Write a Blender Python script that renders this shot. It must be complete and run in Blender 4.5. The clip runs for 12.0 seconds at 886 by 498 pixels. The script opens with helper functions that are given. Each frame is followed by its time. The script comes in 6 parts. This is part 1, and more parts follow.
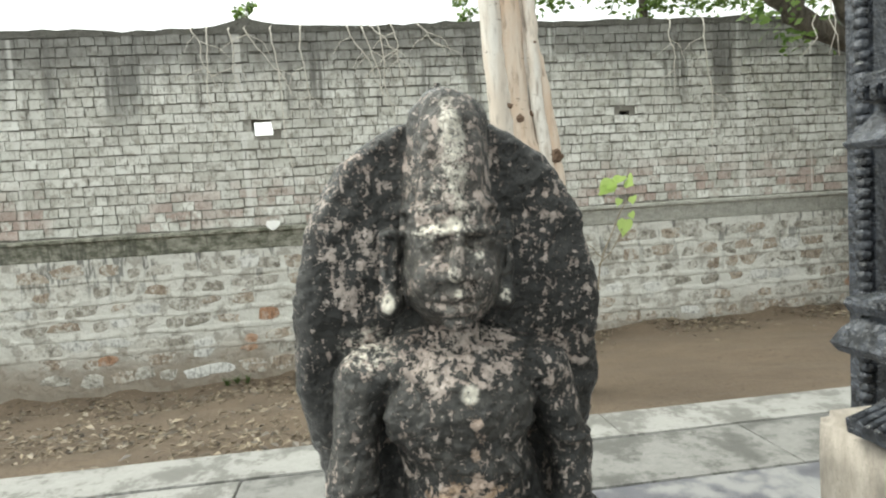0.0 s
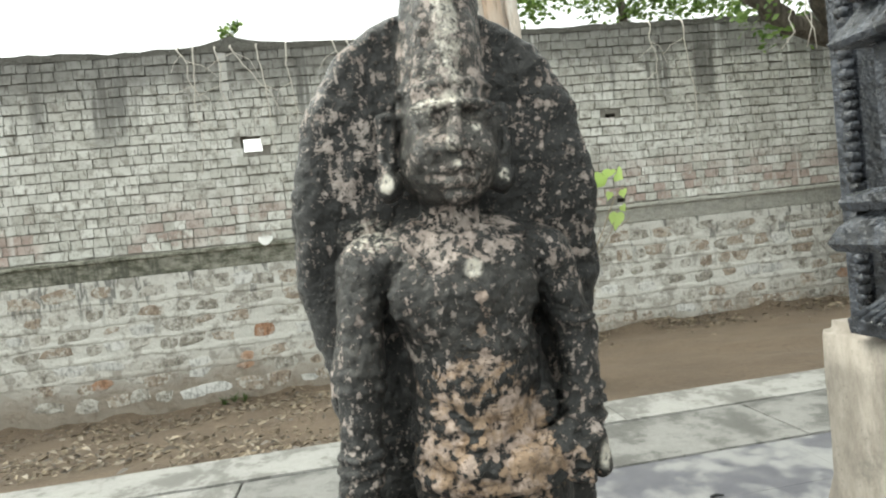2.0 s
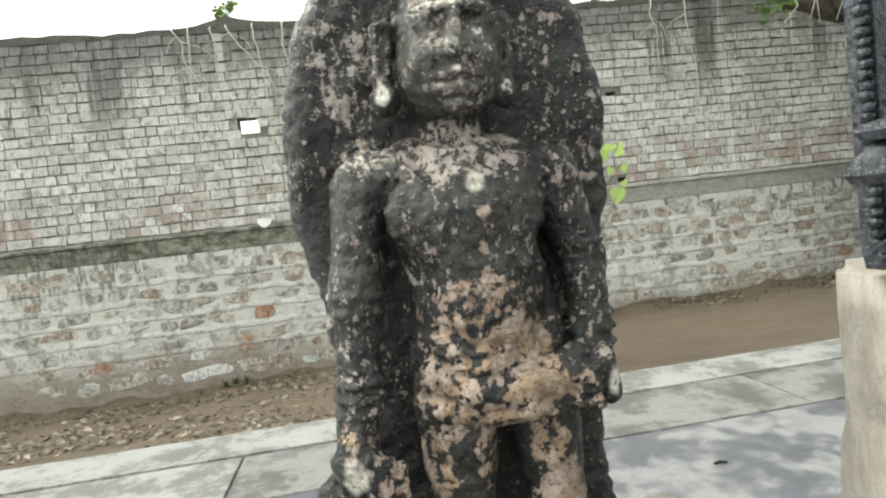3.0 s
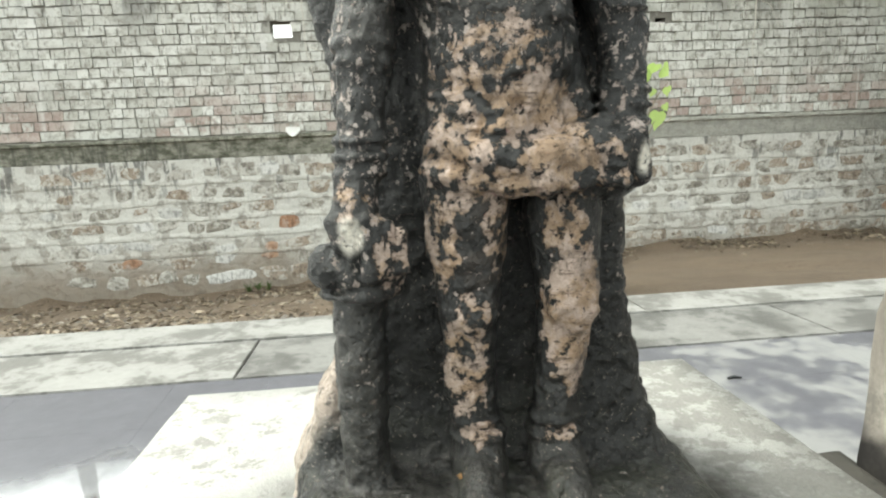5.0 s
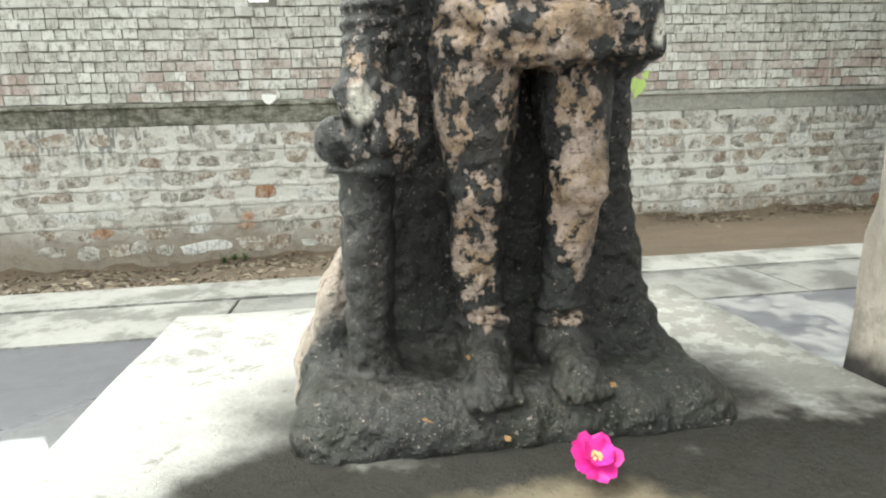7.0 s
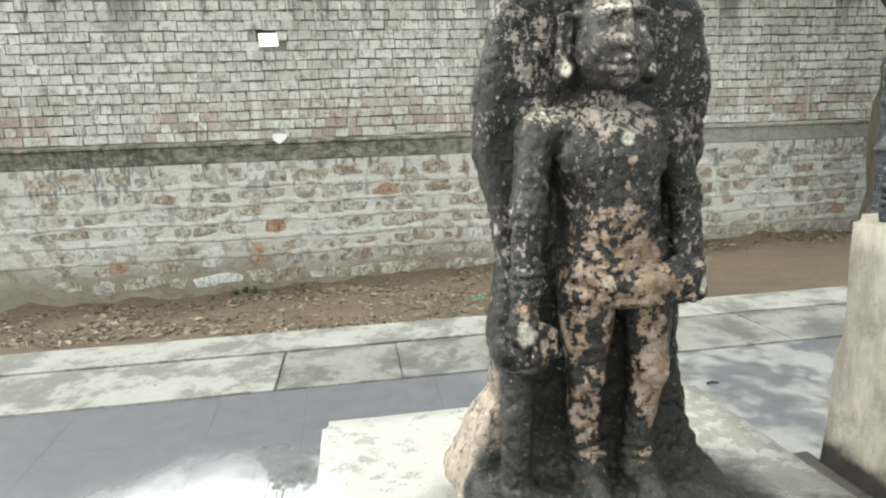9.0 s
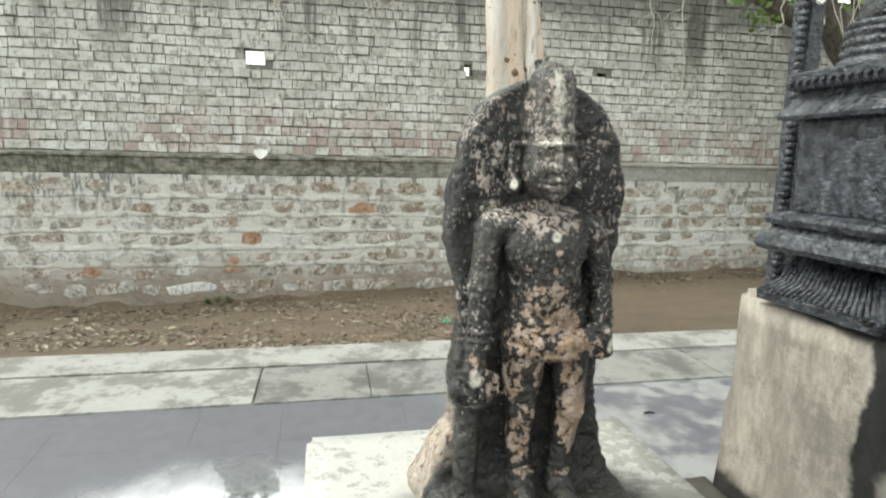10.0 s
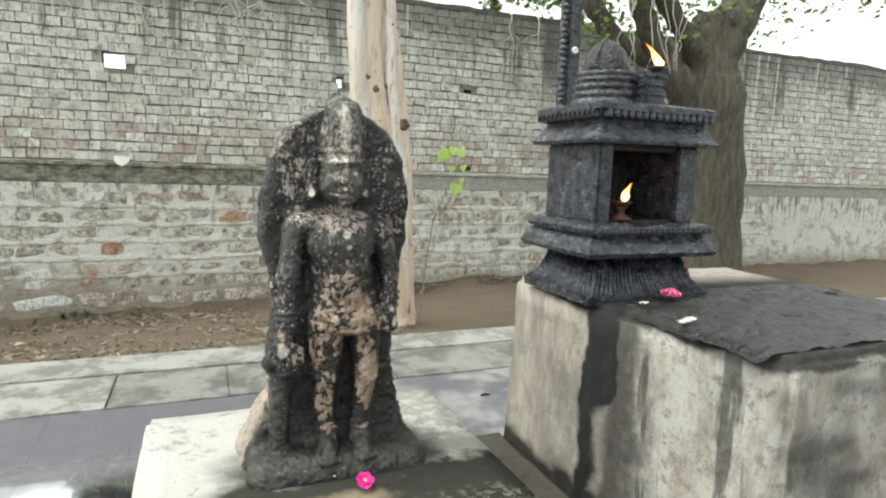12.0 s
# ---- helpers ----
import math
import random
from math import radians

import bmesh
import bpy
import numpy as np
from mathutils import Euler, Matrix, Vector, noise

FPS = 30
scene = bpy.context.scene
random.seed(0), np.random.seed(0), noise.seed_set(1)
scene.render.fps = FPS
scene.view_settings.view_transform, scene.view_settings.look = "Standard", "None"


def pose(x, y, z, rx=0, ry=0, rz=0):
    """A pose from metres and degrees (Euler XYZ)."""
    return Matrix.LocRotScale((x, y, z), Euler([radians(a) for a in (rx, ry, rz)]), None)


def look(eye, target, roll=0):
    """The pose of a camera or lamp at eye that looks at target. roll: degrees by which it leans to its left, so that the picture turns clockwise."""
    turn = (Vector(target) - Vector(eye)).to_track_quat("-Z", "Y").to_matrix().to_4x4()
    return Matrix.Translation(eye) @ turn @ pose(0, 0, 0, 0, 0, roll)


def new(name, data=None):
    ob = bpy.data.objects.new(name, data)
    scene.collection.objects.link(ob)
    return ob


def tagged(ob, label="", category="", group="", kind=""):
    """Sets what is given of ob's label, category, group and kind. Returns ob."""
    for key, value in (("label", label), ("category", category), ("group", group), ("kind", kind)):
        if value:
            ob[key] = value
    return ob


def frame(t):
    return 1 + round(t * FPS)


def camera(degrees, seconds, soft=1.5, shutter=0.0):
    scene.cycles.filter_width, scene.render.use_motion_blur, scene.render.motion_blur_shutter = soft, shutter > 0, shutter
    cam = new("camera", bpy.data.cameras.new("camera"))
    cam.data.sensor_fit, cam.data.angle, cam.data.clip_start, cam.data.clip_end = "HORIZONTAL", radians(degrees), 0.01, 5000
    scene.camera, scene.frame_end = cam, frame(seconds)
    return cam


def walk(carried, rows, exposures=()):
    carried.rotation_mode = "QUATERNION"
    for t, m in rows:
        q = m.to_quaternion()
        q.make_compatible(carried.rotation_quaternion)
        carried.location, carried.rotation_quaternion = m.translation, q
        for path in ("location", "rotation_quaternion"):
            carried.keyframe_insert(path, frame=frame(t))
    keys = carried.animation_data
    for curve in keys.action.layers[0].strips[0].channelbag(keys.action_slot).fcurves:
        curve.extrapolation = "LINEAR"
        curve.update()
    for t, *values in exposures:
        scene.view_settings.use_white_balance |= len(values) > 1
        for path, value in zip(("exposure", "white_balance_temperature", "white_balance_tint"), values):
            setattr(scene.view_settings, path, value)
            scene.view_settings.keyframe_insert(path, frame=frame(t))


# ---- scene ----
cam = camera(73.6, 12.0, soft=2.1)
# seconds, eye, target, roll
PATH = [
    (0, (-0.051, -0.485, 1.013), (0.204, 1.494, 0.879), -3.51),
    (0.5, (-0.055, -0.497, 0.983), (0.208, 1.483, 0.890), -3.93),
    (1, (-0.058, -0.497, 0.954), (0.197, 1.485, 0.871), -4.78),
    (1.5, (-0.064, -0.495, 0.924), (0.209, 1.485, 0.852), -5.40),
    (2, (-0.067, -0.489, 0.893), (0.217, 1.489, 0.824), -5.98),
    (2.5, (-0.070, -0.482, 0.860), (0.208, 1.497, 0.780), -6.43),
    (2.7, (-0.070, -0.474, 0.851), (0.213, 1.504, 0.762), -6.65),
    (4.3, (-0.065, -0.447, 0.742), (0.155, 1.521, 0.459), -3.95),
    (4.5, (-0.065, -0.443, 0.730), (0.159, 1.522, 0.433), -2.96),
    (5, (-0.064, -0.430, 0.695), (0.109, 1.536, 0.372), -2.56),
    (5.5, (-0.074, -0.426, 0.660), (0.118, 1.537, 0.329), -1.69),
    (6, (-0.086, -0.424, 0.635), (0.152, 1.523, 0.245), -1.88),
    (6.5, (-0.092, -0.423, 0.615), (0.161, 1.519, 0.212), -2.18),
    (6.7, (-0.091, -0.424, 0.612), (0.147, 1.521, 0.209), -1.96),
    (8.3, (-0.153, -0.528, 0.752), (0.216, 1.411, 0.428), -1.23),
    (8.5, (-0.173, -0.546, 0.784), (0.177, 1.394, 0.445), -1.89),
    (9, (-0.281, -0.635, 0.861), (0.013, 1.311, 0.506), -2.17),
    (9.5, (-0.323, -0.728, 0.925), (0.127, 1.186, 0.559), -0.43),
    (10, (-0.316, -0.838, 0.974), (0.075, 1.099, 0.665), 1.27),
    (10.5, (-0.277, -0.948, 0.977), (0.148, 0.977, 0.639), 0.49),
    (11, (-0.243, -1.037, 0.978), (0.370, 0.844, 0.684), 1.08),
    (11.5, (-0.228, -1.083, 0.981), (0.461, 0.770, 0.677), 1.07),
    (12, (-0.228, -1.108, 0.988), (0.524, 0.726, 0.720), 1.98),
]
KELVIN, TINT = 6700, 0.0
STOPS = ((0.0, 1.55), (2.5, 1.6), (5.0, 1.8), (6.7, 1.8), (9.0, 1.65), (12.0, 1.5))
walk(cam, [(t, look(eye, target, roll)) for t, eye, target, roll in PATH], [(t, stops, KELVIN, TINT) for t, stops in STOPS])

# ---- light ----
SUN_ELEVATION, SUN_AZIMUTH = 62.0, -80.0   # degrees; azimuth from +y towards +x
world = bpy.data.worlds.new("world")
scene.world = world
world.use_nodes = True
wn, wl = world.node_tree.nodes, world.node_tree.links
sky = wn.new("ShaderNodeTexSky")
sky.sky_type = "NISHITA"
sky.sun_disc = False
sky.sun_elevation = radians(SUN_ELEVATION)
sky.sun_rotation = radians(SUN_AZIMUTH)
sky.air_density, sky.dust_density, sky.ozone_density = 1.0, 3.0, 0.6
soft_sky = wn.new("ShaderNodeHueSaturation")
soft_sky.inputs["Saturation"].default_value = 0.12
wl.new(sky.outputs[0], soft_sky.inputs["Color"])
wl.new(soft_sky.outputs[0], wn["Background"].inputs["Color"])
wn["Background"].inputs["Strength"].default_value = 0.15
sun = new("sun", bpy.data.lights.new("sun", "SUN"))
sun.data.energy, sun.data.angle, sun.data.color = 0.5, radians(30), (1.0, 0.96, 0.9)
_el, _az = radians(SUN_ELEVATION), radians(SUN_AZIMUTH)
sun_dir = Vector((math.sin(_az) * math.cos(_el), math.cos(_az) * math.cos(_el), math.sin(_el)))
sun.matrix_world = look(sun_dir * 20, (0, 0, 0))


# ---- material tools ----
class Mat:
    """A node material with short calls for its nodes."""

    def __init__(self, name, rough=0.8, metal=0.0, coords="Object"):
        self.m = bpy.data.materials.new(name)
        self.m.use_nodes = True
        self.t = self.m.node_tree
        self.b = self.t.nodes["Principled BSDF"]
        self.b.inputs["Roughness"].default_value = rough
        self.b.inputs["Metallic"].default_value = metal
        if coords == "World":
            self.co = self.t.nodes.new("ShaderNodeNewGeometry").outputs["Position"]
        else:
            self.co = self.t.nodes.new("ShaderNodeTexCoord").outputs[coords]

    def put(self, socket, value):
        if isinstance(value, bpy.types.NodeSocket):
            self.t.links.new(value, socket)
        elif isinstance(value, tuple) and len(value) == 3 and socket.type == "RGBA":
            socket.default_value = (*value, 1)
        else:
            socket.default_value = value

    def math(self, op, a, b=0.0, clamp=False):
        n = self.t.nodes.new("ShaderNodeMath")
        n.operation, n.use_clamp = op, clamp
        self.put(n.inputs[0], a), self.put(n.inputs[1], b)
        return n.outputs[0]

    def scaled(self, x, y, z):
        n = self.t.nodes.new("ShaderNodeMapping")
        n.inputs["Scale"].default_value = (x, y, z)
        self.put(n.inputs["Vector"], self.co)
        return n.outputs[0]

    def noise(self, scale, detail=3.0, rough=0.55, co=None):
        n = self.t.nodes.new("ShaderNodeTexNoise")
        self.put(n.inputs["Vector"], co or self.co)
        n.inputs["Scale"].default_value = scale
        n.inputs["Detail"].default_value, n.inputs["Roughness"].default_value = detail, rough
        return n.outputs["Fac"]

    def cells(self, scale, co=None):
        n = self.t.nodes.new("ShaderNodeTexVoronoi")
        self.put(n.inputs["Vector"], co or self.co)
        n.inputs["Scale"].default_value = scale
        return n.outputs["Distance"]

    def band(self, value, low, high):
        """0 below low to 1 above high (or the other way round), smooth."""
        n = self.t.nodes.new("ShaderNodeMapRange")
        n.interpolation_type = "SMOOTHSTEP"
        self.put(n.inputs["Value"], value)
        if low <= high:
            n.inputs["From Min"].default_value, n.inputs["From Max"].default_value = low, high
        else:
            n.inputs["From Min"].default_value, n.inputs["From Max"].default_value = high, low
            n.inputs["To Min"].default_value, n.inputs["To Max"].default_value = 1, 0
        return n.outputs["Result"]

    def axis(self, which):
        n = self.t.nodes.new("ShaderNodeSeparateXYZ")
        self.put(n.inputs[0], self.co)
        return n.outputs[which]

    def mix(self, fac, a, b):
        n = self.t.nodes.new("ShaderNodeMix")
        n.data_type = "RGBA"
        self.put(n.inputs[0], fac), self.put(n.inputs[6], a), self.put(n.inputs[7], b)
        return n.outputs[2]

    def ramp(self, fac, *stops):
        n = self.t.nodes.new("ShaderNodeValToRGB")
        e = n.color_ramp.elements
        while len(e) < len(stops):
            e.new(0.5)
        for one, (p, c) in zip(e, stops):
            one.position, one.color = p, (*c, 1)
        self.put(n.inputs[0], fac)
        return n.outputs[0]

    def spot(self, place, radius, jag=None, amount=0.0, stretch=(1, 1, 1)):
        """1 within radius of a place, falling to 0, its edge broken by jag."""
        n = self.t.nodes.new("ShaderNodeVectorMath")
        n.operation = "SUBTRACT"
        self.put(n.inputs[0], self.co)
        n.inputs[1].default_value = place
        s = self.t.nodes.new("ShaderNodeVectorMath")
        s.operation = "MULTIPLY"
        self.put(s.inputs[0], n.outputs[0])
        s.inputs[1].default_value = stretch
        d = self.t.nodes.new("ShaderNodeVectorMath")
        d.operation = "LENGTH"
        self.put(d.inputs[0], s.outputs[0])
        out = d.outputs["Value"]
        if jag is not None:
            out = self.math("ADD", out, self.math("MULTIPLY", self.math("SUBTRACT", jag, 0.5), amount))
        return self.band(out, radius, radius * 0.45)

    def random(self):
        return self.t.nodes.new("ShaderNodeObjectInfo").outputs["Random"]

    def island(self):
        return self.t.nodes.new("ShaderNodeNewGeometry").outputs["Random Per Island"]

    def bump(self, height, strength=0.4, distance=0.004):
        n = self.t.nodes.new("ShaderNodeBump")
        n.inputs["Strength"].default_value, n.inputs["Distance"].default_value = strength, distance
        self.put(n.inputs["Height"], height)
        self.t.links.new(n.outputs[0], self.b.inputs["Normal"])

    def color(self, value):
        self.put(self.b.inputs["Base Color"], value)
        return self

    def rough(self, value):
        self.put(self.b.inputs["Roughness"], value)
        return self


def any_of(m, *values):
    out = values[0]
    for v in values[1:]:
        out = m.math("MAXIMUM", out, v)
    return out


# ---- mesh tools ----
def thing(name, place=(0, 0, 0), **tags):
    ob = new(name)
    ob.location = place
    ob.empty_display_size = 0.05
    return tagged(ob, **tags)


def part(name, bm, material, parent=None, label="", smooth=False):
    """Links a bmesh as one mesh object under a thing."""
    me = bpy.data.meshes.new(name)
    bm.to_mesh(me)
    bm.free()
    return linked(name, me, material, parent, label, smooth)


def linked(name, me, material, parent=None, label="", smooth=False):
    if material is not None and not me.materials:
        me.materials.append(material)
    if smooth:
        me.polygons.foreach_set("use_smooth", [True] * len(me.polygons))
    ob = new(name, me)
    ob.parent = parent
    if label:
        ob["label"] = label
    return ob


def box(bm, x0, x1, y0, y1, z0, z1, bevel=0.0, jitter=0.0, rng=random):
    r = lambda: rng.uniform(-jitter, jitter) if jitter else 0.0
    co = [(x, y, z) for x in (x0, x1) for y in (y0, y1) for z in (z0, z1)]
    v = [bm.verts.new((a + r(), b + r(), c + r())) for a, b, c in co]
    f = [bm.faces.new([v[i] for i in q]) for q in ((0, 1, 3, 2), (4, 6, 7, 5), (0, 4, 5, 1), (2, 3, 7, 6), (0, 2, 6, 4), (1, 5, 7, 3))]
    if bevel:
        bmesh.ops.bevel(bm, geom=list({e for q in f for e in q.edges}), offset=bevel, segments=2, affect="EDGES")
    return bm


def lathe(bm, rings, cx=0.0, cy=0.0, steps=24):
    """A turned shape from (radius, z) rings, closed at both ends."""
    loops = []
    for r, z in rings:
        loops.append([bm.verts.new((cx + r * math.cos(2 * math.pi * i / steps), cy + r * math.sin(2 * math.pi * i / steps), z)) for i in range(steps)])
    for a, b in zip(loops, loops[1:]):
        for i in range(steps):
            bm.faces.new((a[i], a[(i + 1) % steps], b[(i + 1) % steps], b[i]))
    bm.faces.new(loops[0][::-1])
    bm.faces.new(loops[-1])
    return bm


def stacked(bm, sections):
    """A square-plan moulding: sections of (x0, x1, y0, y1, z) joined from the bottom up."""
    loops = [[bm.verts.new(p) for p in ((x0, y0, z), (x1, y0, z), (x1, y1, z), (x0, y1, z))] for x0, x1, y0, y1, z in sections]
    for a, b in zip(loops, loops[1:]):
        for i in range(4):
            bm.faces.new((a[i], a[(i + 1) % 4], b[(i + 1) % 4], b[i]))
    bm.faces.new(loops[0][::-1])
    bm.faces.new(loops[-1])
    return bm


def tube(bm, points, radii, steps=8, cap=True):
    """A tapered tube through points."""
    loops, n = [], len(points)
    pts = [Vector(p) for p in points]
    for i, (p, r) in enumerate(zip(pts, radii)):
        d = (pts[min(i + 1, n - 1)] - pts[max(i - 1, 0)]).normalized()
        u = d.cross(Vector((0.31, 0.9, 0.2))).normalized()
        w = d.cross(u)
        loops.append([bm.verts.new(p + r * (math.cos(2 * math.pi * k / steps) * u + math.sin(2 * math.pi * k / steps) * w)) for k in range(steps)])
    for a, b in zip(loops, loops[1:]):
        for k in range(steps):
            bm.faces.new((a[k], a[(k + 1) % steps], b[(k + 1) % steps], b[k]))
    if cap:
        bm.faces.new(loops[0][::-1])
        bm.faces.new(loops[-1])
    return bm


def sheet(bm, xs, ys, height):
    """A grid of faces over xs, ys at height(x, y)."""
    g = [[bm.verts.new((x, y, height(x, y))) for x in xs] for y in ys]
    for a, b in zip(g, g[1:]):
        for i in range(len(xs) - 1):
            bm.faces.new((a[i], a[i + 1], b[i + 1], b[i]))
    return bm


def spread(a, b, n):
    return [a + (b - a) * i / n for i in range(n + 1)]


# ---- materials ----
def statue_stone():
    m = Mat("weathered_black_stone", 0.5)
    x, y, z = m.axis(0), m.axis(1), m.axis(2)
    fine, grain, patchy = m.noise(330, 5, 0.7), m.noise(165, 5, 0.68), m.noise(82, 7, 0.66)
    broad, jag = m.noise(17, 4, 0.6), m.noise(70, 5, 0.65)
    dark = m.mix(m.noise(48, 6, 0.65), (0.005, 0.0055, 0.0055), (0.026, 0.026, 0.025))
    dark = m.mix(m.band(fine, 0.50, 0.72), dark, (0.055, 0.053, 0.048))
    front = m.band(y, 0.066, 0.045)

    def zone(weight, place, radius, stretch, rag=0.03):
        return m.math("MULTIPLY", m.spot(place, radius, jag, rag, stretch), weight)

    # where the black skin has worn through to tan stone
    bare = any_of(
        m,
        zone(0.85, (0.036, 0.0, 0.284), 0.062, (0.85, 0.4, 2.6), 0.04),
        zone(0.95, (0.048, 0.0, 0.335), 0.050, (0.9, 0.4, 1.0), 0.05),
        zone(1.0, (0.062, 0.0, 0.303), 0.044, (0.8, 0.4, 1.9), 0.05),
        zone(0.75, (0.018, 0.0, 0.355), 0.070, (0.95, 0.4, 1.0), 0.06),
        zone(0.85, (-0.012, 0.0, 0.305), 0.044, (1.2, 0.4, 0.8), 0.05),
        zone(1.15, (0.078, 0.01, 0.180), 0.078, (2.3, 0.5, 0.85), 0.035),
        zone(0.9, (0.070, 0.01, 0.250), 0.042, (1.7, 0.5, 1.0), 0.04),
        zone(0.80, (-0.026, 0.01, 0.240), 0.050, (2.4, 0.5, 0.85), 0.03),
        zone(0.72, (0.020, 0.01, 0.245), 0.046, (2.2, 0.5, 0.8), 0.03),
        zone(0.85, (-0.010, 0.01, 0.140), 0.060, (2.1, 0.5, 0.85), 0.04),
        zone(0.70, (-0.004, 0.01, 0.185), 0.030, (1.1, 0.5, 1.2), 0.03),
        zone(0.90, (-0.002, 0.01, 0.082), 0.026, (1.0, 0.5, 1.6), 0.02),
        zone(0.75, (0.066, 0.01, 0.076), 0.026, (1.0, 0.5, 1.8), 0.02),
        zone(0.74, (-0.060, 0.0, 0.236), 0.032, (1.1, 0.4, 0.7), 0.05),
        zone(0.65, (-0.090, 0.0, 0.278), 0.024, (1.1, 0.4, 0.8), 0.03),
        zone(0.60, (0.100, 0.0, 0.284), 0.024, (0.8, 0.4, 1.4), 0.03),
        zone(0.62, (0.028, 0.0, 0.440), 0.030, (2.4, 0.4, 0.7), 0.03),
        zone(0.50, (0.020, 0.0, 0.385), 0.048, (0.8, 0.4, 1.2), 0.05),
    )
    level = m.math("SUBTRACT", 0.74, m.math("MULTIPLY", m.math("MULTIPLY", bare, front), 0.36))
    worn = m.band(m.math("SUBTRACT", patchy, level), -0.012, 0.040)
    # pinkish lichen patches: crowded on the collar, shoulder and one side of the halo
    crowd = any_of(
        m,
        zone(1.0, (0.020, 0.0, 0.498), 0.070, (0.75, 0.4, 1.9), 0.05),
        zone(1.0, (-0.056, 0.02, 0.505), 0.040, (0.9, 0.4, 1.3), 0.04),
        zone(0.85, (-0.062, 0.05, 0.575), 0.055, (1.2, 0.3, 0.8), 0.05),
        zone(0.60, (-0.070, 0.05, 0.620), 0.080, (1.2, 0.3, 0.8), 0.06),
        zone(0.75, (0.030, 0.0, 0.660), 0.075, (1.1, 0.3, 0.8), 0.06),
        zone(0.55, (0.022, -0.01, 0.575), 0.060, (1.1, 0.3, 0.9), 0.05),
        zone(0.45, (0.135, 0.05, 0.590), 0.090, (1.4, 0.3, 0.7), 0.07),
        zone(0.50, (0.125, 0.02, 0.370), 0.060, (1.6, 0.3, 0.7), 0.05),
        zone(0.55, (0.120, 0.02, 0.470), 0.050, (1.6, 0.3, 0.7), 0.05),
        zone(0.45, (-0.086, 0.02, 0.335), 0.060, (1.8, 0.3, 0.7), 0.05),
        zone(0.45, (0.020, 0.0, 0.400), 0.070, (0.9, 0.3, 1.0), 0.06),
    )
    crowd = m.math("ADD", m.math("MULTIPLY", crowd, 0.115), m.math("MULTIPLY", m.math("SUBTRACT", broad, 0.5), 0.32))
    crowd = m.math("ADD", crowd, m.math("MULTIPLY", m.band(z, 0.10, 0.30), 0.05))
    edge = m.t.nodes.new("ShaderNodeNewGeometry").outputs["Pointiness"]
    crowd = m.math("ADD", crowd, m.math("MULTIPLY", m.math("SUBTRACT", edge, 0.5), 0.35))
    big_fleck = m.band(m.math("ADD", patchy, m.math("MULTIPLY", crowd, 0.95)), 0.672, 0.70)
    small_fleck = m.band(m.math("ADD", grain, m.math("MULTIPLY", crowd, 0.80)), 0.640, 0.680)
    fleck = m.math("MAXIMUM", m.math("MULTIPLY", big_fleck, 0.92), m.math("MULTIPLY", small_fleck, 0.88))
    fleck = m.math("MULTIPLY", fleck, m.band(m.noise(210, 4, 0.7), 0.30, 0.46))
    pink = m.mix(m.noise(28, 4), m.mix(fine, (0.20, 0.142, 0.115), (0.56, 0.43, 0.365)), m.mix(fine, (0.24, 0.215, 0.20), (0.70, 0.645, 0.60)))
    rubbed = any_of(
        m,
        zone(0.55, (0.022, -0.005, 0.570), 0.046, (1.1, 0.4, 0.85)),
        zone(0.9, (0.021, -0.012, 0.552), 0.022, (0.8, 0.4, 1.2), 0.02),
        zone(0.55, (0.024, 0.0, 0.665), 0.055, (1.3, 0.4, 0.8)),
        zone(0.45, (0.012, 0.01, 0.240), 0.044, (1.1, 0.4, 0.8)),
    )
    rubbed = m.math("MULTIPLY", rubbed, m.band(m.noise(75, 6, 0.7), 0.40, 0.60))
    dark = m.mix(m.math("MULTIPLY", rubbed, 0.65), dark, m.mix(fine, (0.060, 0.046, 0.036), (0.20, 0.155, 0.125)))
    # lighter grey zones: face, crown, chest, arm, shaft and feet
    grey_skin = any_of(
        m,
        zone(1.0, (0.022, -0.005, 0.580), 0.066, (1.0, 0.4, 0.85), 0.02),
        zone(0.8, (0.026, 0.0, 0.665), 0.075, (1.2, 0.4, 0.8), 0.03),
        zone(0.5, (0.020, 0.0, 0.455), 0.080, (0.9, 0.4, 0.9), 0.03),
        zone(0.5, (-0.075, 0.0, 0.440), 0.060, (1.8, 0.4, 0.7), 0.03),
        zone(0.35, (0.010, -0.01, 0.040), 0.085, (0.7, 0.4, 1.6), 0.03),
        zone(0.4, (-0.095, 0.0, 0.045), 0.040, (0.9, 0.4, 1.2), 0.03),
        zone(0.5, (-0.100, 0.01, 0.130), 0.060, (2.4, 0.4, 0.6), 0.03),
    )
    dark = m.mix(m.math("MULTIPLY", grey_skin, m.band(m.noise(95, 6, 0.7), 0.34, 0.66)), dark, m.mix(fine, (0.040, 0.038, 0.034), (0.155, 0.145, 0.130)))
    col = m.mix(fleck, dark, pink)
    warm, cool = m.mix(fine, (0.20, 0.130, 0.080), (0.47, 0.335, 0.225)), m.mix(fine, (0.25, 0.185, 0.150), (0.64, 0.51, 0.43))
    tan = m.mix(m.band(m.noise(40, 5, 0.7), 0.42, 0.58), warm, cool)
    tan = m.mix(m.band(m.noise(90, 5, 0.7, m.scaled(0.6, 1, 2.4)), 0.46, 0.32), tan, (0.13, 0.088, 0.062))
    tan = m.mix(m.band(m.noise(230, 4, 0.7), 0.32, 0.44), (0.09, 0.062, 0.046), tan)
    tan = m.mix(m.math("MULTIPLY", m.band(m.noise(34, 7, 0.72, m.scaled(1.2, 1, 0.7)), 0.50, 0.66), 0.75), tan, m.mix(fine, (0.045, 0.036, 0.030), (0.17, 0.13, 0.105)))
    col = m.mix(m.math("MULTIPLY", worn, 0.95), col, tan)
